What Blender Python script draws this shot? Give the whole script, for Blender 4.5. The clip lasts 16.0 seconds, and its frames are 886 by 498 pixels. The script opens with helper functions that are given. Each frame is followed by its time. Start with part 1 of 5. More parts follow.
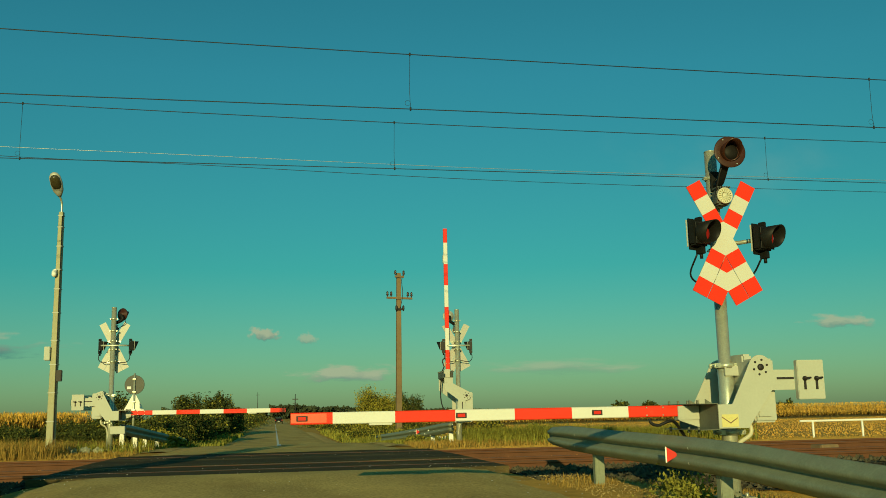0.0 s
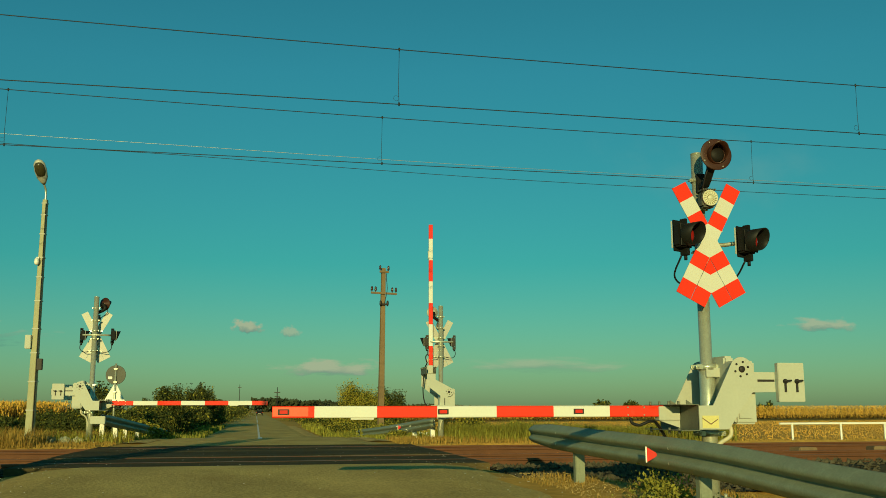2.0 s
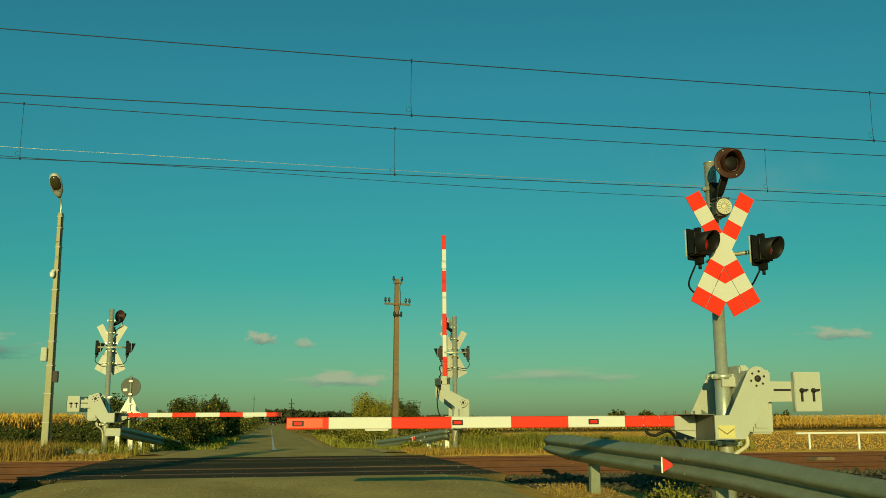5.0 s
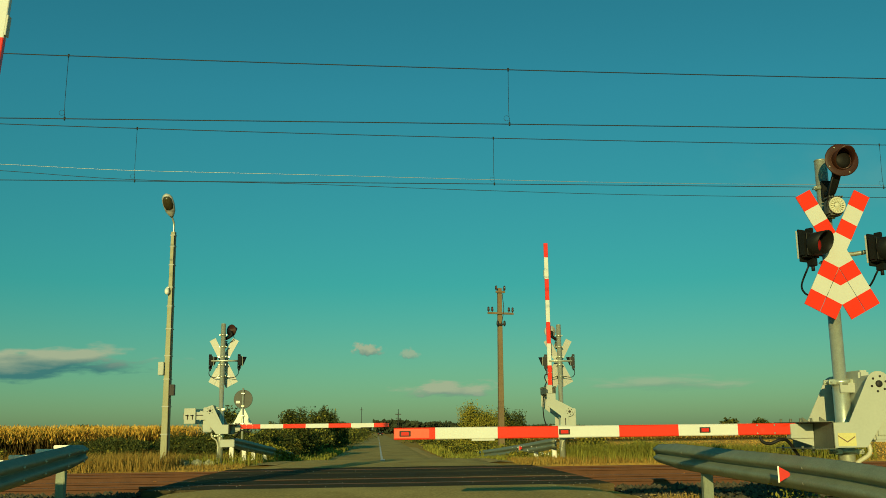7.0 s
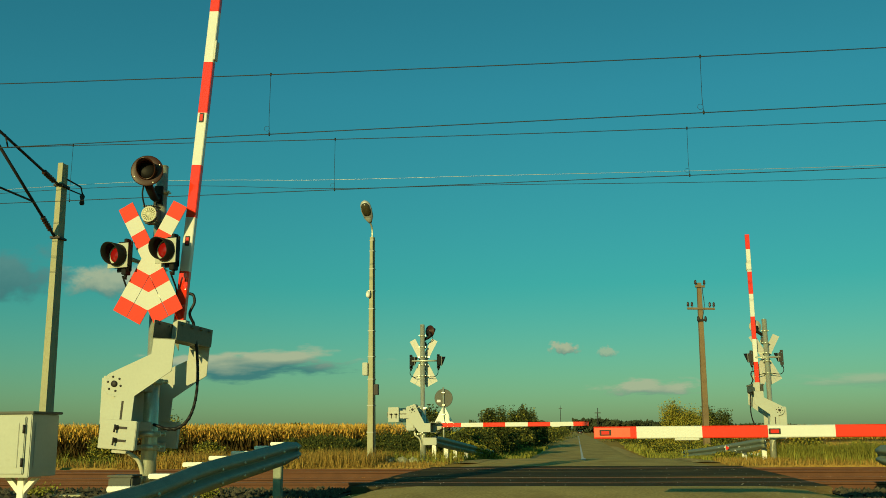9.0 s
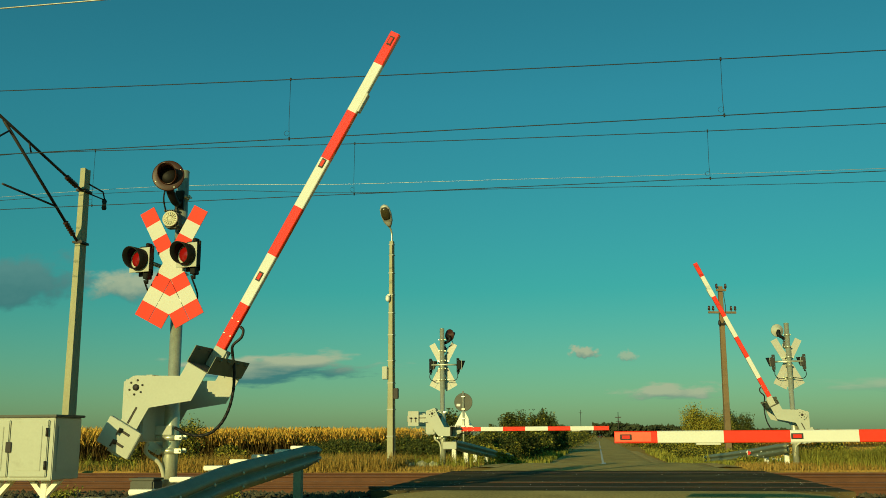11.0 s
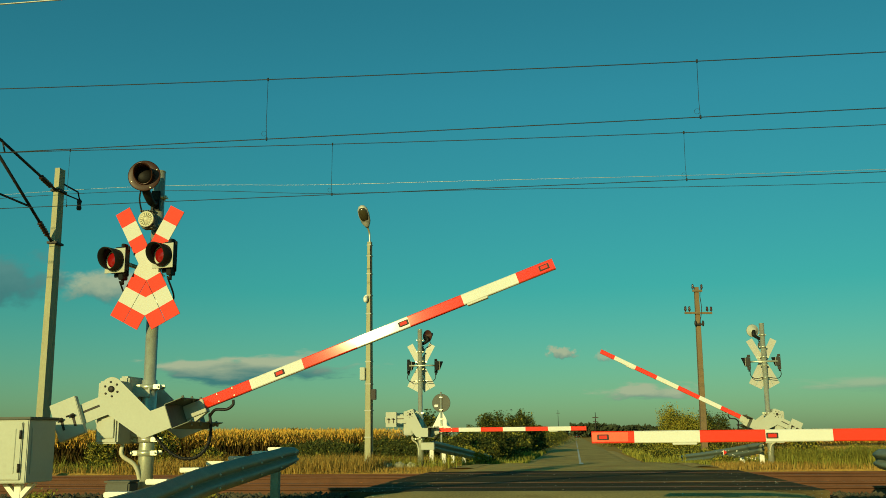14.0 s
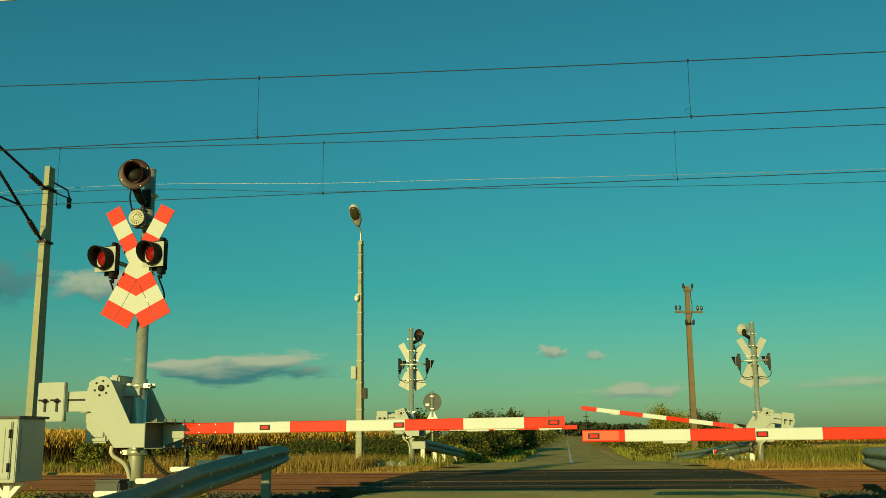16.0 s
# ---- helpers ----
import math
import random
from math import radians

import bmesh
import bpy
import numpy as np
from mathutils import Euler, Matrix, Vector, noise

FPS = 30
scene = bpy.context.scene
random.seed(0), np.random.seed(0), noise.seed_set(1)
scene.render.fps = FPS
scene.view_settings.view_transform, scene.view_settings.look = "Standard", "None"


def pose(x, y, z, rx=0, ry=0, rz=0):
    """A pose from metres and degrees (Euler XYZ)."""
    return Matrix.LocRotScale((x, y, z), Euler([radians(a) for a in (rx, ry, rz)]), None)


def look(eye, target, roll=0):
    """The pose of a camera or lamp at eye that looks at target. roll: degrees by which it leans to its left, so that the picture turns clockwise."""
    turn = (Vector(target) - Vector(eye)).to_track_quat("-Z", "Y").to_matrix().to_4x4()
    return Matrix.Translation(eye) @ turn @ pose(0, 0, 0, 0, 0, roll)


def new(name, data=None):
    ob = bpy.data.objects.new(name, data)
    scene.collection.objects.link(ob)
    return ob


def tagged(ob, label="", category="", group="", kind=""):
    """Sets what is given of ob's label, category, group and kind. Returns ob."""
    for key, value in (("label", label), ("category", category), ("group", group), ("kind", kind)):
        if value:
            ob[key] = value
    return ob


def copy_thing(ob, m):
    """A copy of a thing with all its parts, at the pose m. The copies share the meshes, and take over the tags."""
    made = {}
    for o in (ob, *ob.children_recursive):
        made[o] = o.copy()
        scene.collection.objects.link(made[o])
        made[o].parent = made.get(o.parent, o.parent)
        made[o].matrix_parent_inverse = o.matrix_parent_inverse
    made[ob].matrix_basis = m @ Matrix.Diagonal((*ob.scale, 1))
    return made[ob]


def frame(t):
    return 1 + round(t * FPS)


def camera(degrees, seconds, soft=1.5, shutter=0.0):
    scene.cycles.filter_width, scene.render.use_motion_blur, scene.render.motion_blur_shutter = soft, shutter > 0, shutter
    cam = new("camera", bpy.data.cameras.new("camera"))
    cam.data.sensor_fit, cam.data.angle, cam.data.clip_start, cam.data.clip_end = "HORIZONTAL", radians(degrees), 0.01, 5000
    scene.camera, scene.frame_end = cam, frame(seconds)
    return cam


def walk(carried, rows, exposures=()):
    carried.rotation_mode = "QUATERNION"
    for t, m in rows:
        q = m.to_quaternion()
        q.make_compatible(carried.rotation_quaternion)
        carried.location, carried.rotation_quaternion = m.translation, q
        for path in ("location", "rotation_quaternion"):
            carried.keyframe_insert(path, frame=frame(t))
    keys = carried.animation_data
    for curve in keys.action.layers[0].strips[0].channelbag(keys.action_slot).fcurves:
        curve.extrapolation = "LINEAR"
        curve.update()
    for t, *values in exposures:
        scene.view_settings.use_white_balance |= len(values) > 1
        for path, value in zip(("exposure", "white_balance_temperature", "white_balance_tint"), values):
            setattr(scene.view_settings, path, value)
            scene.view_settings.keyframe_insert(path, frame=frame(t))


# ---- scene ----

# The camera stands still over the road's middle line and pans to the left.
EYE = (0.0, 0.0, 0.80)
cam = camera(50.0, 16.0, soft=0.85)
PATH = [
    (0, pose(*EYE, 99.81, 1.18, -9.61)),
    (0.5, pose(*EYE, 100.10, 0.61, -9.67)),
    (1, pose(*EYE, 99.83, 0.10, -9.96)),
    (1.5, pose(*EYE, 99.51, -0.21, -10.56)),
    (2, pose(*EYE, 99.57, 0.13, -10.68)),
    (2.5, pose(*EYE, 99.65, 0.27, -10.59)),
    (3, pose(*EYE, 99.50, 0.22, -10.25)),
    (3.5, pose(*EYE, 99.49, 0.21, -10.35)),
    (6, pose(*EYE, 100.70, 0.61, -7.95)),
    (6.5, pose(*EYE, 100.75, 0.58, -5.65)),
    (7, pose(*EYE, 100.83, 0.72, -3.54)),
    (7.5, pose(*EYE, 100.84, 0.82, -1.00)),
    (8, pose(*EYE, 100.81, 0.78, 2.27)),
    (8.5, pose(*EYE, 100.79, 0.70, 5.45)),
    (9, pose(*EYE, 100.88, 0.51, 8.23)),
    (11.5, pose(*EYE, 101.14, 0.38, 9.41)),
    (12, pose(*EYE, 101.14, 0.40, 9.17)),
    (12.5, pose(*EYE, 101.14, 0.49, 8.80)),
    (13, pose(*EYE, 101.15, 0.52, 8.61)),
    (13.5, pose(*EYE, 101.15, 0.55, 8.42)),
    (14, pose(*EYE, 101.16, 0.61, 8.09)),
    (14.5, pose(*EYE, 101.14, 0.61, 7.80)),
    (15, pose(*EYE, 101.13, 0.64, 7.57)),
    (15.5, pose(*EYE, 101.11, 0.65, 7.53)),
    (16, pose(*EYE, 101.09, 0.65, 7.56)),
]
walk(cam, PATH, exposures=[(0.0, -0.06, 6500, 10), (6.5, -0.06, 6500, 10), (9.0, 0.01, 6500, 10), (16.0, 0.01, 6500, 10)])

# ---- light ----
SUN_AZ = 194.5      # where the sun stands, degrees clockwise from +y
SUN_EL = 10.9
sun_dir = Vector((math.sin(radians(SUN_AZ)) * math.cos(radians(SUN_EL)), math.cos(radians(SUN_AZ)) * math.cos(radians(SUN_EL)), math.sin(radians(SUN_EL))))
world = bpy.data.worlds.new("sky")
scene.world = world
world.use_nodes = True
wn = world.node_tree.nodes
wl = world.node_tree.links
sky = wn.new("ShaderNodeTexSky")
sky.sky_type = "NISHITA"
sky.sun_disc = False
sky.sun_elevation = radians(24)
sky.sun_rotation = radians(SUN_AZ)
sky.air_density = 1.0
sky.dust_density = 0.8
sky.ozone_density = 2.0
wn["Background"].inputs["Strength"].default_value = 0.075
# the deep teal of the evening sky
tint = wn.new("ShaderNodeMix")
tint.data_type, tint.blend_type = "RGBA", "MULTIPLY"
tint.inputs["Factor"].default_value = 1.0
where = wn.new("ShaderNodeTexCoord")
height = wn.new("ShaderNodeSeparateXYZ")
haze = wn.new("ShaderNodeValToRGB")
haze.color_ramp.elements[0].position, haze.color_ramp.elements[0].color = 0.0, (0.475, 0.765, 0.465, 1)
haze.color_ramp.elements[1].position, haze.color_ramp.elements[1].color = 0.34, (0.215, 1.12, 0.89, 1)
middle = haze.color_ramp.elements.new(0.15)
middle.color = (0.178, 0.93, 0.655, 1)
overhead = haze.color_ramp.elements.new(0.85)
overhead.color = (0.15, 0.48, 0.42, 1)
upper = haze.color_ramp.elements.new(0.48)
upper.color = (0.215, 1.12, 0.89, 1)
wl.new(where.outputs["Generated"], height.inputs[0])
wl.new(height.outputs["Z"], haze.inputs["Fac"])
wl.new(haze.outputs["Color"], tint.inputs["B"])
wl.new(sky.outputs["Color"], tint.inputs["A"])
wl.new(tint.outputs["Result"], wn["Background"].inputs["Color"])

sun_data = bpy.data.lights.new("sun", "SUN")
sun_data.energy = 4.3
sun_data.angle = radians(0.5)
sun_data.color = (1.0, 0.855, 0.33)
sun = new("sun", sun_data)
sun.matrix_world = look(sun_dir * 50, (0, 0, 0))


# ---- materials ----
def material(name, base, rough=0.6, metal=0.0, spec=0.35, vary=0.15, scale=8.0, bump=0.0, fine=60.0, stain=None, amount=0.0, spots=3.0, alpha=None, stretch=(1, 1, 1), per=0.0):
    """A painted or natural surface: two scales of tone, stains of their own shape, fine relief."""
    m = bpy.data.materials.new(name)
    m.use_nodes = True
    n, l = m.node_tree.nodes, m.node_tree.links
    b = n["Principled BSDF"]
    b.inputs["Roughness"].default_value = rough
    b.inputs["Metallic"].default_value = metal
    b.inputs["Specular IOR Level"].default_value = spec
    co = n.new("ShaderNodeTexCoord")
    mp = n.new("ShaderNodeMapping")
    mp.inputs["Scale"].default_value = stretch
    l.new(co.outputs["Object"], mp.inputs["Vector"])
    big = n.new("ShaderNodeTexNoise")
    big.inputs["Scale"].default_value = scale
    big.inputs["Detail"].default_value = 5
    small = n.new("ShaderNodeTexNoise")
    small.inputs["Scale"].default_value = fine
    small.inputs["Detail"].default_value = 3
    for k in (big, small):
        l.new(mp.outputs["Vector"], k.inputs["Vector"])
    add = n.new("ShaderNodeMath")
    add.operation = "ADD"
    l.new(big.outputs["Fac"], add.inputs[0])
    l.new(small.outputs["Fac"], add.inputs[1])
    last = add.outputs[0]
    if per:
        info = n.new("ShaderNodeNewGeometry")
        sc = n.new("ShaderNodeMath")
        sc.operation = "MULTIPLY_ADD"
        sc.inputs[1].default_value = per
        l.new(info.outputs["Random Per Island"], sc.inputs[0])
        l.new(last, sc.inputs[2])
        last = sc.outputs[0]
    rng = n.new("ShaderNodeMapRange")
    rng.inputs["From Min"].default_value = 0.6
    rng.inputs["From Max"].default_value = 1.4 + per
    rng.inputs["To Min"].default_value = 1 - vary
    rng.inputs["To Max"].default_value = 1 + vary
    l.new(last, rng.inputs["Value"])
    mul = n.new("ShaderNodeVectorMath")
    mul.operation = "SCALE"
    mul.inputs[0].default_value = base
    l.new(rng.outputs["Result"], mul.inputs["Scale"])
    col = mul.outputs["Vector"]
    if stain:
        st = n.new("ShaderNodeTexNoise")
        st.inputs["Scale"].default_value = spots
        st.inputs["Detail"].default_value = 8
        st.inputs["Roughness"].default_value = 0.65
        l.new(mp.outputs["Vector"], st.inputs["Vector"])
        r2 = n.new("ShaderNodeMapRange")
        r2.inputs["From Min"].default_value = 0.62 - 0.25 * amount
        r2.inputs["From Max"].default_value = 0.70 - 0.12 * amount
        r2.inputs["To Max"].default_value = min(1.0, 0.35 + amount)
        l.new(st.outputs["Fac"], r2.inputs["Value"])
        mx = n.new("ShaderNodeMix")
        mx.data_type = "RGBA"
        l.new(r2.outputs["Result"], mx.inputs["Factor"])
        l.new(col, mx.inputs["A"])
        mx.inputs["B"].default_value = (*stain, 1)
        col = mx.outputs["Result"]
    l.new(col, b.inputs["Base Color"])
    if bump:
        bp = n.new("ShaderNodeBump")
        bp.inputs["Strength"].default_value = bump
        bp.inputs["Distance"].default_value = 0.02
        l.new(last, bp.inputs["Height"])
        l.new(bp.outputs["Normal"], b.inputs["Normal"])
    return m


def glowing(name, color, strength):
    m = bpy.data.materials.new(name)
    m.use_nodes = True
    b = m.node_tree.nodes["Principled BSDF"]
    b.inputs["Base Color"].default_value = (*color, 1)
    b.inputs["Roughness"].default_value = 0.15
    b.inputs["Emission Color"].default_value = (*color, 1)
    b.inputs["Emission Strength"].default_value = strength
    return m


ASPHALT = material("old_asphalt", (0.48, 0.34, 0.112), 0.92, spec=0.08, vary=0.42, scale=0.8, fine=28, bump=0.45, stain=(0.36, 0.24, 0.075), amount=0.30, spots=0.9, stretch=(1, 0.6, 1))
ASPHALT_NEW = material("dark_asphalt", (0.066, 0.053, 0.027), 0.92, spec=0.06, vary=0.35, scale=0.9, fine=40, bump=0.4, stain=(0.20, 0.135, 0.05), amount=0.34, spots=0.8, stretch=(0.3, 1, 1))
SHOULDER = material("tan_road_gravel", (0.55, 0.38, 0.14), 0.95, spec=0.05, vary=0.4, scale=2, fine=18, bump=0.5, stain=(0.38, 0.27, 0.09), amount=0.35, spots=1.2)
LINE_PAINT = material("line_paint", (0.62, 0.60, 0.54), 0.7, vary=0.2, scale=3, stain=(0.3, 0.28, 0.22), amount=0.15, spots=5)
SOIL = material("dry_soil_and_grass", (0.50, 0.29, 0.066), 0.95, spec=0.05, vary=0.35, scale=0.35, fine=6, bump=0.5, stain=(0.32, 0.23, 0.06), amount=0.4, spots=0.12)
GRAVEL = material("grey_gravel", (0.080, 0.070, 0.046), 0.95, spec=0.1, vary=0.4, scale=6, fine=40, bump=0.8, per=0.9)
BALLAST = material("rusty_ballast", (0.33, 0.135, 0.042), 0.95, spec=0.1, vary=0.35, scale=3, fine=30, bump=0.8, per=0.9)
RAIL_STEEL = material("rusted_rail", (0.115, 0.046, 0.020), 0.8, 0.1, vary=0.25, scale=4, fine=50, bump=0.2)
RAIL_TOP = material("worn_rail_head", (0.13, 0.095, 0.07), 0.5, 0.4, vary=0.1)
SLEEPER = material("concrete_sleeper", (0.20, 0.125, 0.08), 0.9, vary=0.25, scale=5, bump=0.3)
PAINT_GREY = material("light_grey_paint", (0.43, 0.445, 0.375), 0.5, spec=0.2, vary=0.06, scale=3, fine=40, stain=(0.33, 0.32, 0.26), amount=0.14, spots=4)
GALV = material("galvanised_steel", (0.50, 0.52, 0.40), 0.36, 0.55, vary=0.18, scale=14, fine=70, bump=0.05, stain=(0.34, 0.33, 0.28), amount=0.2, spots=6)
GUARD_STEEL = material("weathered_guardrail_steel", (0.215, 0.245, 0.175), 0.58, 0.08, vary=0.22, scale=5, fine=50, bump=0.10, stain=(0.22, 0.23, 0.17), amount=0.3, spots=3)
RED = material("red_reflective_sheet", (0.76, 0.032, 0.010), 0.5, spec=0.15, vary=0.07, scale=4, fine=90, stain=(0.55, 0.06, 0.03), amount=0.05, spots=8)
# steel of the cross channel, its grey darkened for the shade inside it
CHANNEL_STEEL = material("shaded_channel_steel", (0.15, 0.16, 0.12), 0.55, 0.15, spec=0.2, vary=0.2, scale=8, fine=50, stain=(0.10, 0.10, 0.08), amount=0.2, spots=4)
RED_TAPE = material("pale_red_tape", (0.86, 0.115, 0.055), 0.4, spec=0.25, vary=0.12, scale=9, fine=90)
RED_BOOM = material("glossy_red_boom_sheet", (0.78, 0.038, 0.013), 0.062, spec=0.4, vary=0.07, scale=4, fine=90, stain=(0.60, 0.08, 0.04), amount=0.05, spots=8)
WHITE_BOOM = material("glossy_white_boom_sheet", (0.68, 0.67, 0.61), 0.062, spec=0.4, vary=0.05, scale=4, fine=90, stain=(0.60, 0.58, 0.48), amount=0.08, spots=8)
WHITE = material("white_reflective_sheet", (0.57, 0.565, 0.50), 0.5, spec=0.15, vary=0.05, scale=4, fine=90, stain=(0.62, 0.60, 0.50), amount=0.08, spots=8)
SIGN_BACK = material("grey_sign_back", (0.40, 0.40, 0.35), 0.55, 0.2, vary=0.08, scale=5)
DARK_BACK = material("dull_aluminium_sign_back", (0.10, 0.105, 0.09), 0.6, 0.1, spec=0.15, vary=0.12, scale=6)
BLACK = material("black_plastic", (0.010, 0.011, 0.010), 0.5, spec=0.15, vary=0.2, scale=10)
BROWN = material("brown_enamel", (0.045, 0.016, 0.009), 0.4, spec=0.2, vary=0.15, scale=8)
RUBBER = material("black_rubber_cable", (0.010, 0.010, 0.010), 0.55, vary=0.2)
CONCRETE = material("weathered_concrete", (0.36, 0.345, 0.215), 0.85, vary=0.15, scale=2.2, fine=35, bump=0.2, stain=(0.28, 0.26, 0.19), amount=0.3, spots=1.6, stretch=(1, 1, 0.35))
CONCRETE_BROWN = material("brown_weathered_concrete", (0.20, 0.135, 0.07), 0.9, vary=0.2, scale=2, fine=30, bump=0.2, stain=(0.13, 0.09, 0.05), amount=0.3, spots=1.5, stretch=(1, 1, 0.3))
IRON = material("dark_iron", (0.035, 0.030, 0.028), 0.6, 0.4, vary=0.2)
WIRE = material("oxidised_copper_wire", (0.025, 0.030, 0.032), 0.6, 0.3, vary=0.1)
WIRE_BRIGHT = material("bright_aluminium_wire", (0.40, 0.41, 0.37), 0.4, 0.5, vary=0.1)
PORCELAIN = material("brown_porcelain", (0.05, 0.022, 0.014), 0.2, vary=0.1)
WHITE_PAINT = material("white_rail_paint", (0.78, 0.77, 0.70), 0.5, vary=0.08, scale=6, stain=(0.5, 0.45, 0.35), amount=0.1)
REFLECTOR_RED = material("red_reflector", (0.62, 0.025, 0.015), 0.5, spec=0.15, vary=0.1, fine=200)
LENS_RED = glowing("lit_red_lens", (0.22, 0.005, 0.004), 0.12)
LENS_CLEAR = material("dark_clear_lens", (0.012, 0.011, 0.010), 0.5, spec=0.1, vary=0.1)
CREAM = material("cream_plastic", (0.55, 0.53, 0.38), 0.5, vary=0.1, scale=20)
LAMP_GLASS = material("lamp_glass", (0.05, 0.042, 0.018), 0.12, vary=0.3, scale=20)
YELLOW = material("yellow_sticker", (0.62, 0.55, 0.22), 0.5, vary=0.1)
CAR_PAINT = material("black_car_paint", (0.012, 0.012, 0.014), 0.2, vary=0.1)
GLASS = material("dark_window_glass", (0.02, 0.025, 0.03), 0.05, vary=0.05)
GRASS_DRY = material("dry_grass", (0.33, 0.21, 0.050), 0.85, spec=0.1, vary=0.45, scale=0.6, fine=8, per=1.2)
GRASS_GREEN = material("green_weeds", (0.215, 0.205, 0.036), 0.8, spec=0.1, vary=0.45, scale=0.7, fine=8, per=1.2)
LEAF_DARK = material("dark_hedge_leaf", (0.055, 0.066, 0.018), 0.7, spec=0.1, vary=0.5, scale=0.5, fine=7, per=1.4)
LEAF_LIGHT = material("yellow_green_leaf", (0.27, 0.235, 0.034), 0.7, spec=0.1, vary=0.35, scale=0.5, fine=7, per=1.4)
BARK = material("bark", (0.07, 0.05, 0.035), 0.9, vary=0.3, bump=0.4)
STUBBLE = material("golden_stubble", (0.68, 0.38, 0.075), 0.9, spec=0.05, vary=0.25, scale=0.2, fine=3, per=0.8)
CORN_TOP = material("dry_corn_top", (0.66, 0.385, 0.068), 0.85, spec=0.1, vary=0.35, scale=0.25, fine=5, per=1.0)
# stalk brown, darkened to hold the shade low in the stand
CORN_LOW = material("shaded_brown_corn_stalk", (0.085, 0.055, 0.017), 0.9, spec=0.05, vary=0.4, scale=0.3, fine=5, per=1.0)
WOOD_FAR = material("far_woodland", (0.035, 0.045, 0.02), 0.9, vary=0.4, scale=0.03, fine=0.3)


# ---- building blocks ----
def bm_box(bm, x0, x1, y0, y1, z0, z1, bevel=0.0, mat=0):
    vs = [bm.verts.new((x, y, z)) for x in (x0, x1) for y in (y0, y1) for z in (z0, z1)]
    fs = [bm.faces.new([vs[i] for i in q]) for q in ((0, 1, 3, 2), (4, 6, 7, 5), (0, 4, 5, 1), (2, 3, 7, 6), (0, 2, 6, 4), (1, 5, 7, 3))]
    for f in fs:
        f.material_index = mat
    if bevel:
        es = list({e for f in fs for e in f.edges})
        r = bmesh.ops.bevel(bm, geom=es, offset=bevel, segments=2, affect="EDGES")
        for f in r["faces"]:
            f.material_index = mat
    return bm


def box(x0, x1, y0, y1, z0, z1, bevel=0.0):
    return bm_box(bmesh.new(), x0, x1, y0, y1, z0, z1, bevel)


def bm_prism(bm, outline, y0, y1, mat=0, bevel=0.0):
    """A plate: outline in x and z, from y0 to y1."""
    a = [bm.verts.new((x, y0, z)) for x, z in outline]
    b = [bm.verts.new((x, y1, z)) for x, z in outline]
    fs = [bm.faces.new(a), bm.faces.new(list(reversed(b)))]
    n = len(outline)
    fs += [bm.faces.new((a[i], b[i], b[(i + 1) % n], a[(i + 1) % n])) for i in range(n)]
    for f in fs:
        f.material_index = mat
    if bevel:
        bmesh.ops.bevel(bm, geom=list({e for f in fs[:2] for e in f.edges}), offset=bevel, segments=1, affect="EDGES")
    return bm


def bm_tube(bm, pts, radii, seg=10, mat=0, caps=True):
    """A round bar along points; radii one number or one a point."""
    pts = [Vector(p) for p in pts]
    if not isinstance(radii, (list, tuple)):
        radii = [radii] * len(pts)
    rings, up = [], None
    for i, p in enumerate(pts):
        d = (pts[min(i + 1, len(pts) - 1)] - pts[max(i - 1, 0)]).normalized()
        if up is None:
            up = Vector((0, 0, 1)) if abs(d.z) < 0.9 else Vector((0, 1, 0))
        side = d.cross(up).normalized()
        up = side.cross(d).normalized()
        rings.append([bm.verts.new(p + radii[i] * (math.cos(a) * side + math.sin(a) * up)) for a in (2 * math.pi * k / seg for k in range(seg))])
    for r0, r1 in zip(rings, rings[1:]):
        for k in range(seg):
            f = bm.faces.new((r0[k], r0[(k + 1) % seg], r1[(k + 1) % seg], r1[k]))
            f.smooth, f.material_index = True, mat
    if caps:
        for r in (rings[0], rings[-1]):
            bm.faces.new(r).material_index = mat
    return bm


def tube(pts, radii, seg=10):
    return bm_tube(bmesh.new(), pts, radii, seg)


def curve_points(pts, steps=6):
    """A smooth line through a few points (Catmull-Rom)."""
    p = [Vector(q) for q in pts]
    p = [2 * p[0] - p[1]] + p + [2 * p[-1] - p[-2]]
    out = []
    for i in range(1, len(p) - 2):
        for k in range(steps):
            t = k / steps
            out.append(0.5 * ((2 * p[i]) + (p[i + 1] - p[i - 1]) * t + (2 * p[i - 1] - 5 * p[i] + 4 * p[i + 1] - p[i + 2]) * t * t + (3 * p[i] - p[i - 1] - 3 * p[i + 1] + p[i + 2]) * t ** 3))
    return out + [p[-2]]


def bm_disc(bm, centre, axis, rings, seg=20, mat=0):
    """A turned body: rings of (distance along the axis, radius)."""
    c, d = Vector(centre), Vector(axis).normalized()
    up = Vector((0, 0, 1)) if abs(d.z) < 0.9 else Vector((0, 1, 0))
    side = d.cross(up).normalized()
    up = side.cross(d)
    rs = [[bm.verts.new(c + h * d + r * (math.cos(a) * side + math.sin(a) * up)) for a in (2 * math.pi * k / seg for k in range(seg))] for h, r in rings]
    for r0, r1 in zip(rs, rs[1:]):
        for k in range(seg):
            f = bm.faces.new((r0[k], r0[(k + 1) % seg], r1[(k + 1) % seg], r1[k]))
            f.smooth, f.material_index = True, mat
    for r in (rs[0], rs[-1]):
        bm.faces.new(r).material_index = mat
    return bm


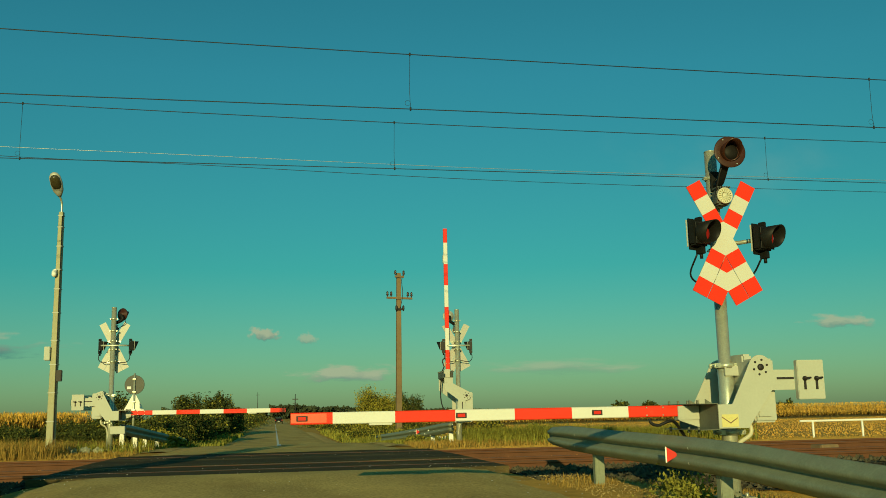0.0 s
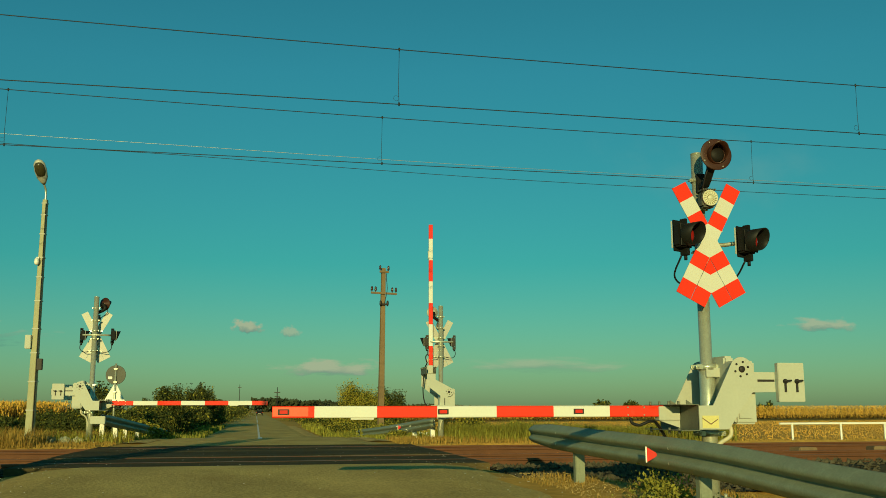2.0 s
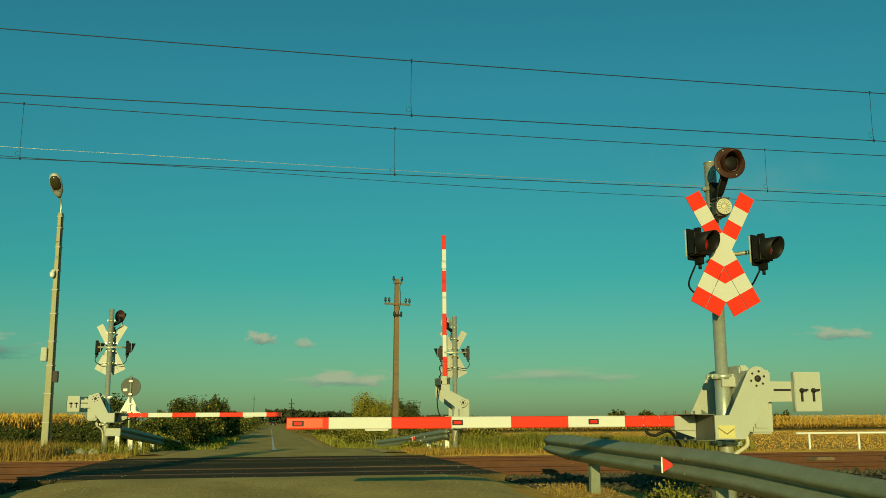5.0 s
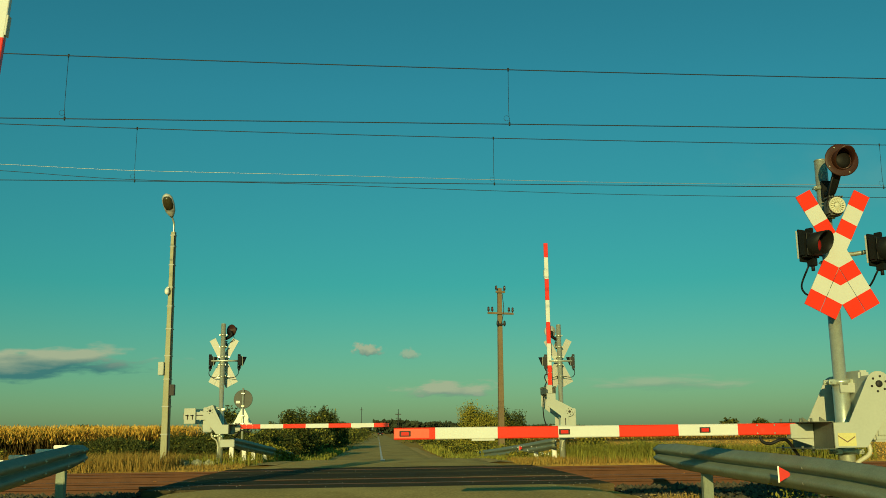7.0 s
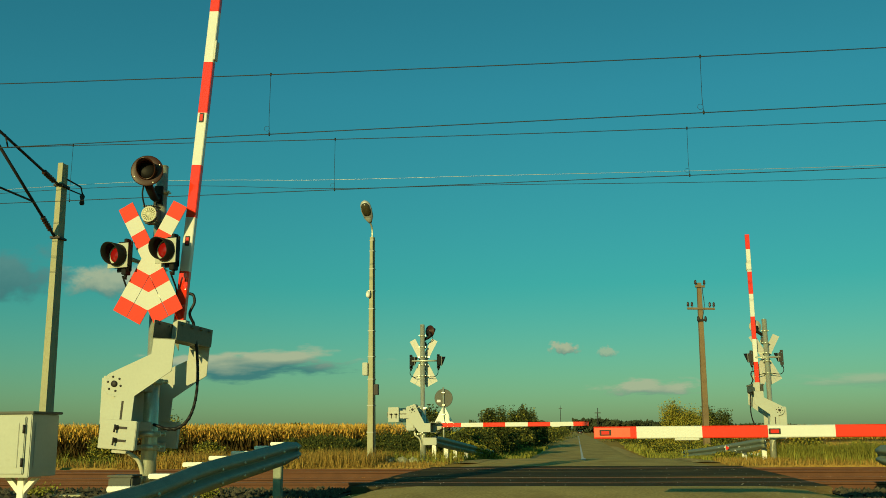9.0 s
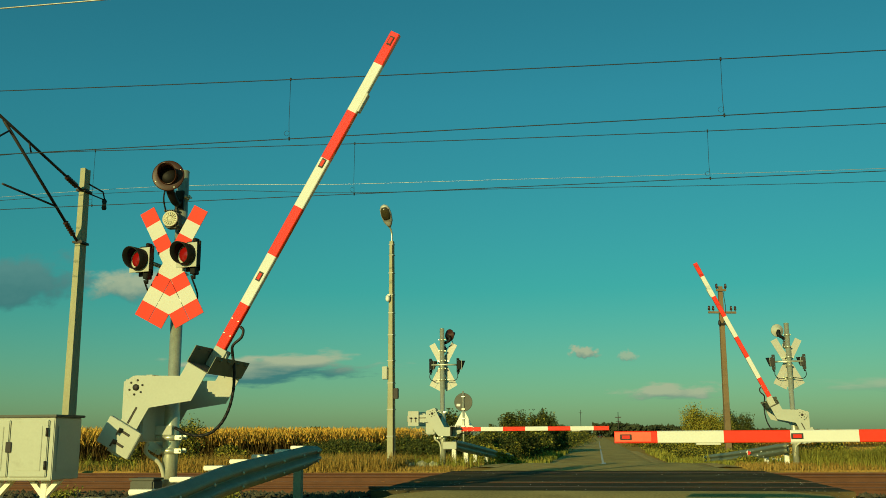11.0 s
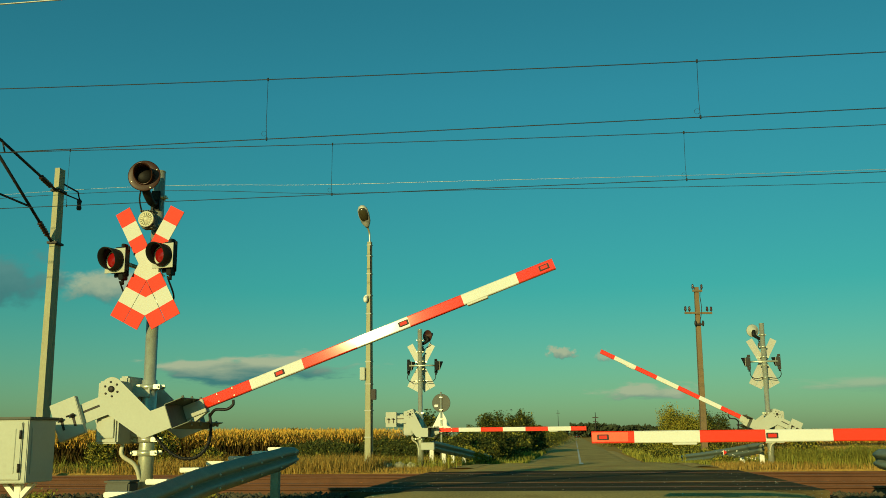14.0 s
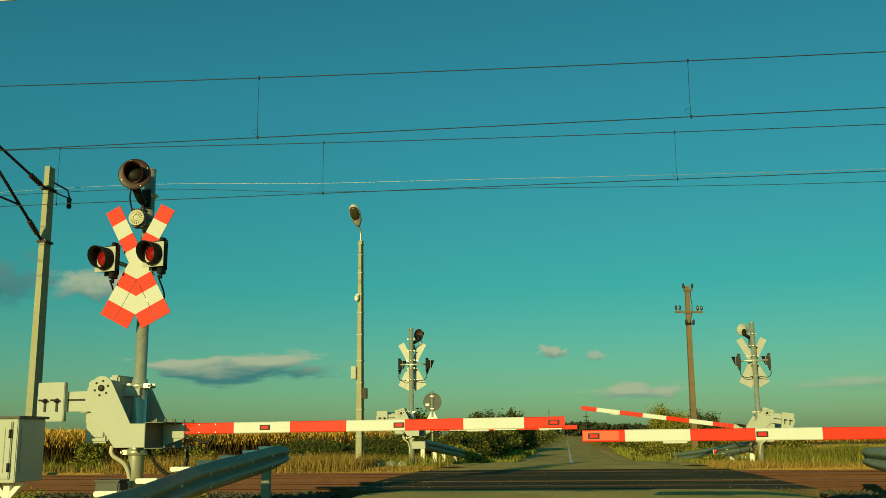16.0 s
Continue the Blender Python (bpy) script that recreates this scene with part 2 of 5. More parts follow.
def part(name, bm, mats, parent=None, label="", at=None):
    """Links a bmesh as one mesh object, under a thing or a part if given."""
    bmesh.ops.recalc_face_normals(bm, faces=bm.faces)
    me = bpy.data.meshes.new(name)
    bm.to_mesh(me)
    bm.free()
    for m in (mats if isinstance(mats, (list, tuple)) else [mats]):
        me.materials.append(m)
    ob = new(name, me)
    if parent:
        ob.parent = parent
    if at:
        ob.matrix_basis = at
    if label:
        ob["label"] = label
    return ob


def mesh_from(name, verts, faces, mat, parent=None):
    me = bpy.data.meshes.new(name)
    me.from_pydata([tuple(v) for v in verts], [], faces)
    for m in (mat if isinstance(mat, (list, tuple)) else [mat]):
        me.materials.append(m)
    ob = new(name, me)
    if parent:
        ob.parent = parent
    return ob


def thing(name, m, label, category, group=""):
    ob = new(name)
    ob.empty_display_size = 0.2
    ob.matrix_basis = m
    return tagged(ob, label, category, group)


# ---- ground, road, railway ----
ROAD_HALF = 3.1
TRACKS = (16.3, 20.5)


def level(y):
    """Height of the road along its length."""
    if y < 13.5:
        return -0.03 * (13.5 - max(y, -6.0))
    if y < 26.5:
        return 0.0
    if y < 52:
        t = (y - 26.5) / 25.5
        return -0.76 * t * t * (3 - 2 * t)
    return -0.76


def bend(y):
    """The far road swings a little to the left."""
    return 0.0055 * max(0.0, y - 45)


def ground_height(x, y):
    z = level(y) - 0.05
    away = max(0.0, abs(x) - 4.2)
    if 12.8 <= y <= 23.6:
        return z - 0.26 * min(1.0, max(0.0, abs(x) - 3.3) / 0.7)
    if y < 12.8:
        return z - min(0.35, 0.12 * away) + 0.03 * noise.noise((x * 0.7, y * 0.7, 0))
    return z - min(0.25, 0.05 * away) * min(1, (y - 23.6) / 6) + 0.04 * noise.noise((x * 0.4, y * 0.4, 0)) * min(1.0, away)


def ticks(near, far, count, power):
    return [near + (far - near) * (i / count) ** power for i in range(count + 1)]


def build_ground():
    xs = sorted({round(v, 3) for v in [-v for v in ticks(14, 3500, 26, 3.2)] + [-14 + 0.7 * i for i in range(41)] + ticks(14, 3500, 26, 3.2)})
    ys = sorted({round(v, 3) for v in [-v for v in ticks(8, 3500, 18, 3.2)] + [-8 + 0.65 * i for i in range(93)] + ticks(52.45, 4000, 34, 3.0)})
    verts = [(x, y, ground_height(x, y)) for y in ys for x in xs]
    n = len(xs)
    faces = [(j * n + i, j * n + i + 1, (j + 1) * n + i + 1, (j + 1) * n + i) for j in range(len(ys) - 1) for i in range(n - 1)]
    tagged(mesh_from("ground", verts, faces, SOIL), "dry brown soil and short grass plain", "ground", kind="structure")


def strip(name, y_list, half, lift, mat, ragged=0.0, seed=0):
    verts, faces = [], []
    cols = [-1, -0.8, -0.4, 0, 0.4, 0.8, 1]
    for y in y_list:
        for c in cols:
            r = ragged * noise.noise((y * 0.9, c * 5, seed)) if abs(c) == 1 else 0
            verts.append((c * half + (r if c > 0 else -r) - bend(y), y, level(y) + lift - (0.05 if abs(c) == 1 else 0)))
    n = len(cols)
    for j in range(len(y_list) - 1):
        for i in range(n - 1):
            faces.append((j * n + i, j * n + i + 1, (j + 1) * n + i + 1, (j + 1) * n + i))
    return mesh_from(name, verts, faces, mat)


def build_road():
    road = strip("road", [-60, -30, -12] + [-8 + 0.4 * i for i in range(56)] + [14.42], ROAD_HALF, 0.0, ASPHALT, 0.14)
    tagged(road, "worn grey asphalt road with loose chippings", "road", kind="structure")
    far = strip("road_beyond", [22.45 + 0.6 * i for i in range(52)] + [60, 75, 100, 150, 250, 400, 700, 1200], 2.95, 0.0, ASPHALT, 0.12, 5)
    tagged(far, "straight grey asphalt road running to the horizon", "road", kind="structure")
    # slabs of asphalt between the rails, open at the flangeways
    for a, b in ((14.42, 15.51), (15.65, 16.95), (17.09, 19.71), (19.85, 21.15), (21.29, 22.45)):
        slab = box(-3.5, 3.45, a + 0.01, b - 0.01, -0.18, 0.004 if b - a > 2 else -0.004, 0.01)
        if a == 14.42:
            crossing = tagged(part("level_crossing", slab, ASPHALT_NEW), "dark asphalt crossing slabs between the rails", "level crossing", kind="structure")
        else:
            part("slab", slab, ASPHALT_NEW, crossing)
    # tan gravel shoulders of the far road
    for sgn in (-1, 1):
        V, F = [], []
        ys = [25.5 + 1.2 * i for i in range(60)]
        for i, y in enumerate(ys):
            for k, off in enumerate((2.80, 3.05, 3.5 + 0.22 * noise.noise((y * 0.6, sgn * 3, 1)))):
                V.append((sgn * off - bend(y), y, level(y) + (-0.03, -0.012, -0.035)[k]))
        F = [(3 * i + k, 3 * i + k + 1, 3 * i + k + 4, 3 * i + k + 3) for i in range(len(ys) - 1) for k in (0, 1)]
        tagged(mesh_from("road_shoulder", V, F, SHOULDER), "tan gravel shoulder beside the far road", "road shoulder", kind="structure")
    # middle line, a long dash and more beyond
    bm = bmesh.new()
    for a, b in ((27.3, 110), (118, 150), (160, 200), (220, 260)):
        n = max(2, int((b - a) / 1.5))
        ps = [a + (b - a) * i / n for i in range(n + 1)]
        vs = [[bm.verts.new((x - bend(y), y, level(y) + 0.006)) for x in (-0.08, 0.05)] for y in ps]
        for r0, r1 in zip(vs, vs[1:]):
            bm.faces.new((r0[0], r0[1], r1[1], r1[0]))
    tagged(part("road_line", bm, LINE_PAINT), "worn white centre line on the asphalt", "road marking", kind="structure")
    # loose chippings on the asphalt
    rng = random.Random(4)
    bm = bmesh.new()
    for i in range(330):
        x, y = rng.uniform(-3.2, 3.2), rng.uniform(8, 21)
        if rng.random() < 0.6:
            x = rng.choice((-1, 1)) * rng.uniform(2.3, 3.3)
        r = rng.uniform(0.003, 0.008)
        bmesh.ops.create_icosphere(bm, subdivisions=1, radius=r, matrix=Matrix.Translation((x, y, level(y) + r * 0.4)) @ Matrix.Diagonal((1.3, 1, 0.6, 1)))
    tagged(part("chippings", bm, material("pale_stone", (0.42, 0.40, 0.34), 0.9, vary=0.3, per=0.8)), "pale loose stone chippings lying on the road", "stones", kind="stuff")


def build_railway():
    rng = random.Random(11)
    for k, yc in enumerate(TRACKS):
        for side in (-1, 1):
            y = yc + side * 0.7525
            prof = [(-0.075, -0.172), (0.075, -0.172), (0.075, -0.160), (0.012, -0.140), (0.010, -0.045), (0.036, -0.035), (0.036, -0.006), (0.028, 0), (-0.028, 0), (-0.036, -0.006), (-0.036, -0.035), (-0.010, -0.045), (-0.012, -0.140), (-0.075, -0.160)]
            bm = bmesh.new()
            a = [bm.verts.new((-90, y + p, z)) for p, z in prof]
            b = [bm.verts.new((90, y + p, z)) for p, z in prof]
            for i in range(len(prof)):
                j = (i + 1) % len(prof)
                bm.faces.new((a[i], a[j], b[j], b[i])).material_index = 1 if i == 7 else 0
            tagged(part("rail", bm, [RAIL_STEEL, RAIL_TOP]), "rusty steel rail with a worn bright head", "rail", "rails")
    # sleepers, each with its two fastenings
    bm = bmesh.new()
    bm_box(bm, -0.13, 0.13, -1.25, 1.25, -0.34, -0.172, 0.02)
    for y in (-0.7525, 0.7525):
        for s in (-1, 1):
            bm_box(bm, -0.06, 0.06, y + s * 0.13 - 0.035, y + s * 0.13 + 0.035, -0.172, -0.145, 0.01)
    first = part("sleeper", bm, SLEEPER)
    tagged(first, "rust-stained concrete railway sleeper in ballast", "sleeper", "railway sleepers")
    spots = [(x, yc) for yc in TRACKS for x in [3.95 + 0.6 * i for i in range(30)] + [-3.95 - 0.6 * i for i in range(36)]]
    first.matrix_basis = pose(spots[0][0], spots[0][1], 0)
    for x, yc in spots[1:]:
        copy_thing(first, pose(x, yc, 0))
    # ballast bed: stones over a lumpy bed, brown between the tracks and grey on the shoulder
    for name, mat, rows, cnt, lab in (("ballast", BALLAST, (15.0, 22.6), 15000, "rust-brown track ballast"), ("shoulder_gravel", GRAVEL, (12.4, 15.1), 8000, "grey gravel with weeds on the track shoulder")):
        V, F = [], []
        def bed(x, y):
            d = 0.0 if rows[0] > 13.5 else -0.02
            edge = min(1.0, (y - 12.6) / 1.6) if y < 15.0 else min(1.0, (23.2 - y) / 0.8)
            return -0.30 + (0.22 if y < 15.0 else 0.11) * max(0, edge) + 0.03 * noise.noise((x * 1.7, y * 1.7, 2)) + d
        for sgn in (-1, 1):
            n0 = len(V)
            xs = [3.5 + 0.5 * i for i in range(70)]
            ys = [rows[0] + (rows[1] - rows[0]) * j / 16 for j in range(17)]
            for y in ys:
                for x in xs:
                    V.append((sgn * x, y, bed(sgn * x, y)))
            m = len(xs)
            F += [(n0 + j * m + i, n0 + j * m + i + 1, n0 + (j + 1) * m + i + 1, n0 + (j + 1) * m + i) for j in range(16) for i in range(m - 1)]
        for i in range(cnt):
            x = rng.choice((-1, 1)) * (3.6 + 24 * rng.random() ** 1.4)
            y = rng.uniform(*rows)
            r = rng.uniform(0.03, 0.065)
            c = (x, y, bed(x, y) + r * 0.3)
            n0 = len(V)
            for dx, dy, dz in ((1, 0, 0), (-1, 0, 0), (0, 1, 0), (0, -1, 0), (0, 0, 1)):
                V.append((c[0] + r * (dx + rng.uniform(-.4, .4)), c[1] + r * (dy + rng.uniform(-.4, .4)), c[2] + r * (0.9 * dz + rng.uniform(-.3, .3))))
            F += [(n0, n0 + 2, n0 + 4), (n0 + 2, n0 + 1, n0 + 4), (n0 + 1, n0 + 3, n0 + 4), (n0 + 3, n0, n0 + 4)]
        tagged(mesh_from(name, V, F, mat), lab, "gravel", kind="stuff")


build_ground()
build_road()
build_railway()


# ---- crossing signals ----
def clip_polygon(poly, inside, cut):
    out = []
    for i, p in enumerate(poly):
        q = poly[(i + 1) % len(poly)]
        a, b = inside(p), inside(q)
        if a:
            out.append(p)
        if a != b:
            out.append(cut(p, q))
    return out


def cross_board(frame_bar, y):
    """The striped X over a second half cross, as flat boards."""
    w, lean, reach = 0.178, radians(28.0), 0.68
    stops = ((-0.4, 0.165, 1), (0.165, 0.33, 0), (0.33, 0.505, 1), (0.505, reach, 0))
    for side in (-1, 1):
        for upper in (True, False):
            ax = (side * math.sin(lean), math.cos(lean) if upper else -math.cos(lean))
            # across the arm, positive towards the lower middle
            ac = (-side * math.cos(lean), math.sin(lean)) if upper else (-side * math.cos(lean), -math.sin(lean))
            bands = [(-w / 2, w / 2)] if upper else [(-w / 2, w / 2 - 0.003), (w / 2 + 0.003, 1.5 * w)]
            for e0, e1 in bands:
                for d0, d1, m in stops:
                    poly = [(d * ax[0] + e * ac[0], d * ax[1] + e * ac[1]) for d, e in ((d0, e0), (d1, e0), (d1, e1), (d0, e1))]
                    poly = clip_polygon(poly, lambda p: side * p[0] >= 0, lambda p, q: (0.0, p[1] + (q[1] - p[1]) * (-p[0]) / (q[0] - p[0])))
                    if len(poly) < 3:
                        continue
                    up = 1 if upper else -1
                    poly = clip_polygon(poly, lambda p: up * p[1] >= 0, lambda p, q: (p[0] + (q[0] - p[0]) * (-p[1]) / (q[1] - p[1]), 0.0))
                    if len(poly) < 3:
                        continue
                    part("panel", bm_prism(bmesh.new(), poly, y, y + 0.006), [WHITE if m else RED], frame_bar)
                    part("panel_back", bm_prism(bmesh.new(), poly, y + 0.0062, y + 0.009), [SIGN_BACK], frame_bar)


def lamp_unit(parent, x, z, yaw, lit, ahead=0.06, dark=False, reach=0.205):
    """A flashing lamp: box, pale plate (dark: blackened for shade), lens and a long hood."""
    m = pose(x, -ahead, z, 0, 0, yaw)
    wide = 0.11 if yaw > 20 else 0.13
    bm = bmesh.new()
    bm_box(bm, -0.115, 0.115, -0.10, 0.0, -0.13, 0.13, 0.02)
    bm_box(bm, -0.095, 0.095, 0.0, 0.018, -0.17, 0.17, 0.006)
    bm_box(bm, 0.03, 0.07, -0.06, 0.02, 0.13, 0.19, 0.006)
    bm_box(bm, 0.02, 0.08, -0.07, 0.02, -0.21, -0.13, 0.006)
    bm_disc(bm, (0.05, -0.03, -0.23), (0, 0, 1), [(-0.03, 0.018), (0.03, 0.018)], 8)
    body = part("signal_lamp", bm, BLACK, parent, "black hooded red flashing lamp", m)
    bm = bmesh.new()
    bm_prism(bm, [(-wide, -wide - 0.01), (wide, -wide - 0.01), (wide, wide), (-wide, wide)], -0.112, -0.102, 0, 0.003)
    # black stands for the plate in shade, the pale strip for its lit edge
    if dark:
        part("face_plate", bm, BLACK, body)
        part("lit_plate_edge", box(-0.122, -0.108, 0.002, 0.016, -0.14, 0.15, 0.003), PAINT_GREY, body, "pale strip drawn as the plate's lit edge")
    else:
        part("face_plate", bm, PAINT_GREY, body, "pale square face plate")
    bm = bmesh.new()
    bm_disc(bm, (0, -0.113, 0), (0, -1, 0), [(0, 0.092), (0.012, 0.088), (0.026, 0.068), (0.034, 0.03), (0.036, 0.004)], 20)
    part("lens", bm, lit, body, "red lens")
    # hood: long on top, cut away below
    bm = bmesh.new()
    seg, rows = 24, []
    for r in (0.120, 0.112):
        near, far = [], []
        for k in range(seg):
            a = 2 * math.pi * k / seg
            top = 0.5 + 0.5 * math.sin(a)
            near.append(bm.verts.new((r * math.cos(a), -0.11, r * math.sin(a))))
            far.append(bm.verts.new((r * 0.97 * math.cos(a), -reach - 0.09 * top, r * 0.97 * math.sin(a))))
        rows.append((near, far))
    for k in range(seg):
        j = (k + 1) % seg
        for (n, f) in rows:
            bm.faces.new((n[k], n[j], f[j], f[k])).smooth = True
        bm.faces.new((rows[0][1][k], rows[0][1][j], rows[1][1][j], rows[1][1][k]))
    part("hood", bm, BLACK, body)
    return body


def crossing_signal(x, y, base, top, turn, yaw, lit, label, lower=0.0, lamps=((-0.31, 0.0), (0.31, 0.0)), disc_at=(0.02, -0.42), aim=14, disc_lift=0.0, ahead=0.06, dark=False, reach=0.205, disc_mat=None):
    """lamps: the two lamps along the bar and above it; disc_at, aim: the round lamp before the mast top."""
    sig = thing("crossing_signal", pose(x, y, base, 0, 0, turn), label, "crossing signal", "crossing signals")
    h = top - base
    mid = h - 1.01 - lower
    bm = bmesh.new()
    bm_tube(bm, [(0, 0, -0.1), (0, 0, h - 2.35), (0, 0, h - 2.34), (0, 0, h)], [0.082, 0.082, 0.066, 0.066], 20)
    bm_tube(bm, [(0, 0, h), (0, 0, h + 0.012)], [0.069, 0.062], 20)
    part("mast", bm, GALV, sig, "galvanised tubular mast")
    bm = box(-0.2, 0.2, -0.2, 0.2, -0.3, 0.04, 0.02)
    part("footing", bm, CONCRETE, sig)
    bm = bmesh.new()
    for k in range(4):
        a = math.pi / 4 + k * math.pi / 2
        bm_disc(bm, (0.14 * math.cos(a), 0.14 * math.sin(a), 0.03), (0, 0, 1), [(0, 0.02), (0.05, 0.02)], 6)
    part("anchor_bolts", bm, GALV, sig)
    for z in (h - 0.30, h - 0.62, mid + 0.12, mid - 0.10, mid - 0.42):
        bm = bmesh.new()
        bm_disc(bm, (0, 0, z - 0.022), (0, 0, 1), [(0, 0.078), (0.044, 0.078)], 18)
        bm_box(bm, -0.10, 0.10, -0.025, 0.012, z - 0.018, z + 0.018, 0.004)
        for s in (-1, 1):
            bm_disc(bm, (s * 0.09, 0.0, z), (0, -1, 0), [(-0.04, 0.010), (0.045, 0.010)], 6)
        part("clamp", bm, GALV, sig)
    board = part("cross_board", box(-0.03, 0.03, -0.19, -0.183, -0.5, 0.1, 0.002), SIGN_BACK, sig, "red and white striped crossing cross", pose(0, 0, mid))
    cross_board(board, -0.20)
    for z in (mid + 0.12, mid - 0.10, mid - 0.42):
        bm = box(-0.03, 0.03, -0.195, -0.06, z - 0.012, z + 0.012)
        if z != mid - 0.10:
            bm_box(bm, -0.17, 0.17, -0.193, -0.181, z - 0.02, z + 0.02)
        part("cross_bracket", bm, GALV, sig)
    bm = bmesh.new()
    bm_tube(bm, [(lamps[0][0], 0.02 - ahead, mid + lamps[0][1]), (lamps[0][0] * 0.75, 0.05, mid), (lamps[1][0] * 0.75, 0.05, mid), (lamps[1][0], 0.02 - ahead, mid + lamps[1][1])], 0.024, 12)
    part("lamp_bar", bm, GALV, sig)
    for lx, lz in lamps:
        lamp_unit(sig, lx, mid + lz, yaw, lit, ahead, dark, reach)
        s = 1 if lx > 0 else -1
        bm = tube(curve_points([(lx, -0.02 - ahead, mid + lz - 0.22), (lx, -0.05, mid - 0.36), (lx - s * 0.11, 0.02, mid - 0.45), (s * 0.07, 0.05, mid - 0.42)]), 0.010, 8)
        part("lamp_cable", bm, RUBBER, sig)
    # round disc lamp carried before the mast top
    bm = bmesh.new()
    zt = h - 0.16
    aim = radians(aim)
    ax = Vector((math.sin(aim), -math.cos(aim), 0.03)).normalized()
    c = Vector((*disc_at, zt + disc_lift))
    bm_disc(bm, c, ax, [(-0.09, 0.03), (-0.085, 0.07), (-0.03, 0.09), (-0.012, 0.166), (0.006, 0.174), (0.010, 0.166), (0.004, 0.11)], 32)
    disc = part("disc_lamp", bm, disc_mat or BROWN, sig, "round disc lamp")
    bm = bmesh.new()
    up = Vector((0, 0, 1))
    sd = ax.cross(up).normalized()
    rings = []
    for r in (0.106, 0.098):
        near, far = [], []
        for k in range(24):
            a = 2 * math.pi * k / 24
            v = r * (math.cos(a) * sd + math.sin(a) * up)
            near.append(bm.verts.new(c + v + 0.004 * ax))
            far.append(bm.verts.new(c + v * 0.96 + (0.03 + 0.15 * (0.5 + 0.5 * math.sin(a))) * ax))
        rings.append((near, far))
    for k in range(24):
        j = (k + 1) % 24
        for n, f in rings:
            bm.faces.new((n[k], n[j], f[j], f[k])).smooth = True
        bm.faces.new((rings[0][1][k], rings[0][1][j], rings[1][1][j], rings[1][1][k]))
    part("disc_hood", bm, BROWN, disc)
    bm = bm_disc(bmesh.new(), c + 0.005 * ax, ax, [(0, 0.09), (0.015, 0.085), (0.03, 0.05), (0.034, 0.004)], 24)
    part("disc_lens", bm, LENS_CLEAR, disc, "dark unlit lens")
    bm = bmesh.new()
    for k in range(4):
        a = math.pi / 4 + k * math.pi / 2 + 0.3
        bm_disc(bm, c + 0.148 * (math.cos(a) * sd + math.sin(a) * up) + 0.008 * ax, ax, [(0, 0.008), (0.006, 0.006)], 8)
    part("disc_screws", bm, GALV, disc)
    bm = bmesh.new()
    bm_tube(bm, curve_points([c - 0.06 * ax, c + Vector((-0.02, 0.10, -0.14)), (0, -0.16, zt - 0.24), (0, -0.05, zt - 0.20)]), [0.055] * 6 + [0.045] * 6 + [0.04] * 6 + [0.035], 12)
    bm_box(bm, -0.05, 0.05, -0.09, -0.05, zt - 0.30, zt - 0.08, 0.006)
    part("lamp_arm", bm, BLACK, sig, "black cast lamp arm")
    bm = tube(curve_points([c + Vector((-0.05, 0.06, -0.10)), c + Vector((-0.09, 0.10, -0.24)), (-0.07, -0.2, zt - 0.40), (-0.03, -0.08, zt - 0.5)]), 0.009, 8)
    part("lamp_cable", bm, RUBBER, sig)
    # sounder with its fluted round grille
    zb = h - 0.55 - 0.7 * lower
    bm = bmesh.new()
    bm_box(bm, -0.078, 0.078, -0.27, -0.13, zb - 0.10, zb + 0.08, 0.02)
    bm_box(bm, -0.03, 0.03, -0.13, -0.05, zb - 0.03, zb + 0.03, 0.004)
    for k in range(6):
        bm_box(bm, -0.078 + 0.027 * k, -0.064 + 0.027 * k, -0.285, -0.15, zb + 0.08, zb + 0.10, 0.003)
    bell = part("sounder", bm, DARK_BACK, sig, "grey warning sounder with round grille")
    bm = bm_disc(bmesh.new(), (0, -0.272, zb - 0.005), (0, -1, 0), [(0, 0.086), (0.02, 0.088), (0.022, 0.076), (0.008, 0.07), (0.014, 0.05), (0.022, 0.045), (0.010, 0.034), (0.024, 0.022), (0.028, 0.004)], 24)
    part("grille", bm, CREAM, bell, "cream round grille")
    bm = bmesh.new()
    for k in range(16):
        a = 2 * math.pi * k / 16
        bm_tube(bm, [(0.030 * math.cos(a), -0.292, zb - 0.005 + 0.030 * math.sin(a)), (0.072 * math.cos(a), -0.293, zb - 0.005 + 0.072 * math.sin(a))], 0.0045, 5)
    part("grille_ribs", bm, CREAM, bell)
    return sig


NEAR_R, NEAR_L = 9.60, 9.87
FAR = 26.4
LENS_DIM = glowing("faint_red_lens", (0.30, 0.012, 0.008), 0.10)
crossing_signal(4.70, NEAR_R, -0.16, 3.60, 0, 26, LENS_DIM, "galvanised crossing signal mast, striped cross and red lamps, by guardrail", lamps=((-0.345, 0.035), (0.385, -0.01)), aim=-4, disc_lift=0.05, ahead=0.22, dark=True)
crossing_signal(-4.62, NEAR_L, -0.16, 3.78, 0, -12, LENS_RED, "galvanised crossing signal mast with lit red lamps beside cabinet", 0.08, lamps=((-0.29, 0.025), (0.255, 0.06)), ahead=0.22)
crossing_signal(4.92, FAR, -0.06, 3.68, 180, 78, LENS_DIM, "galvanised crossing signal mast seen from its pale back", lamps=((-0.42, 0.0), (0.36, 0.0)), disc_at=(0.20, -0.22), aim=14, reach=0.13, disc_mat=PAINT_GREY)
crossing_signal(-4.38, FAR, -0.06, 3.76, 180, -78, LENS_DIM, "galvanised crossing signal mast seen from its pale back", lamps=((-0.42, 0.0), (0.36, 0.0)), disc_at=(-0.18, -0.22), aim=-34, reach=0.13)


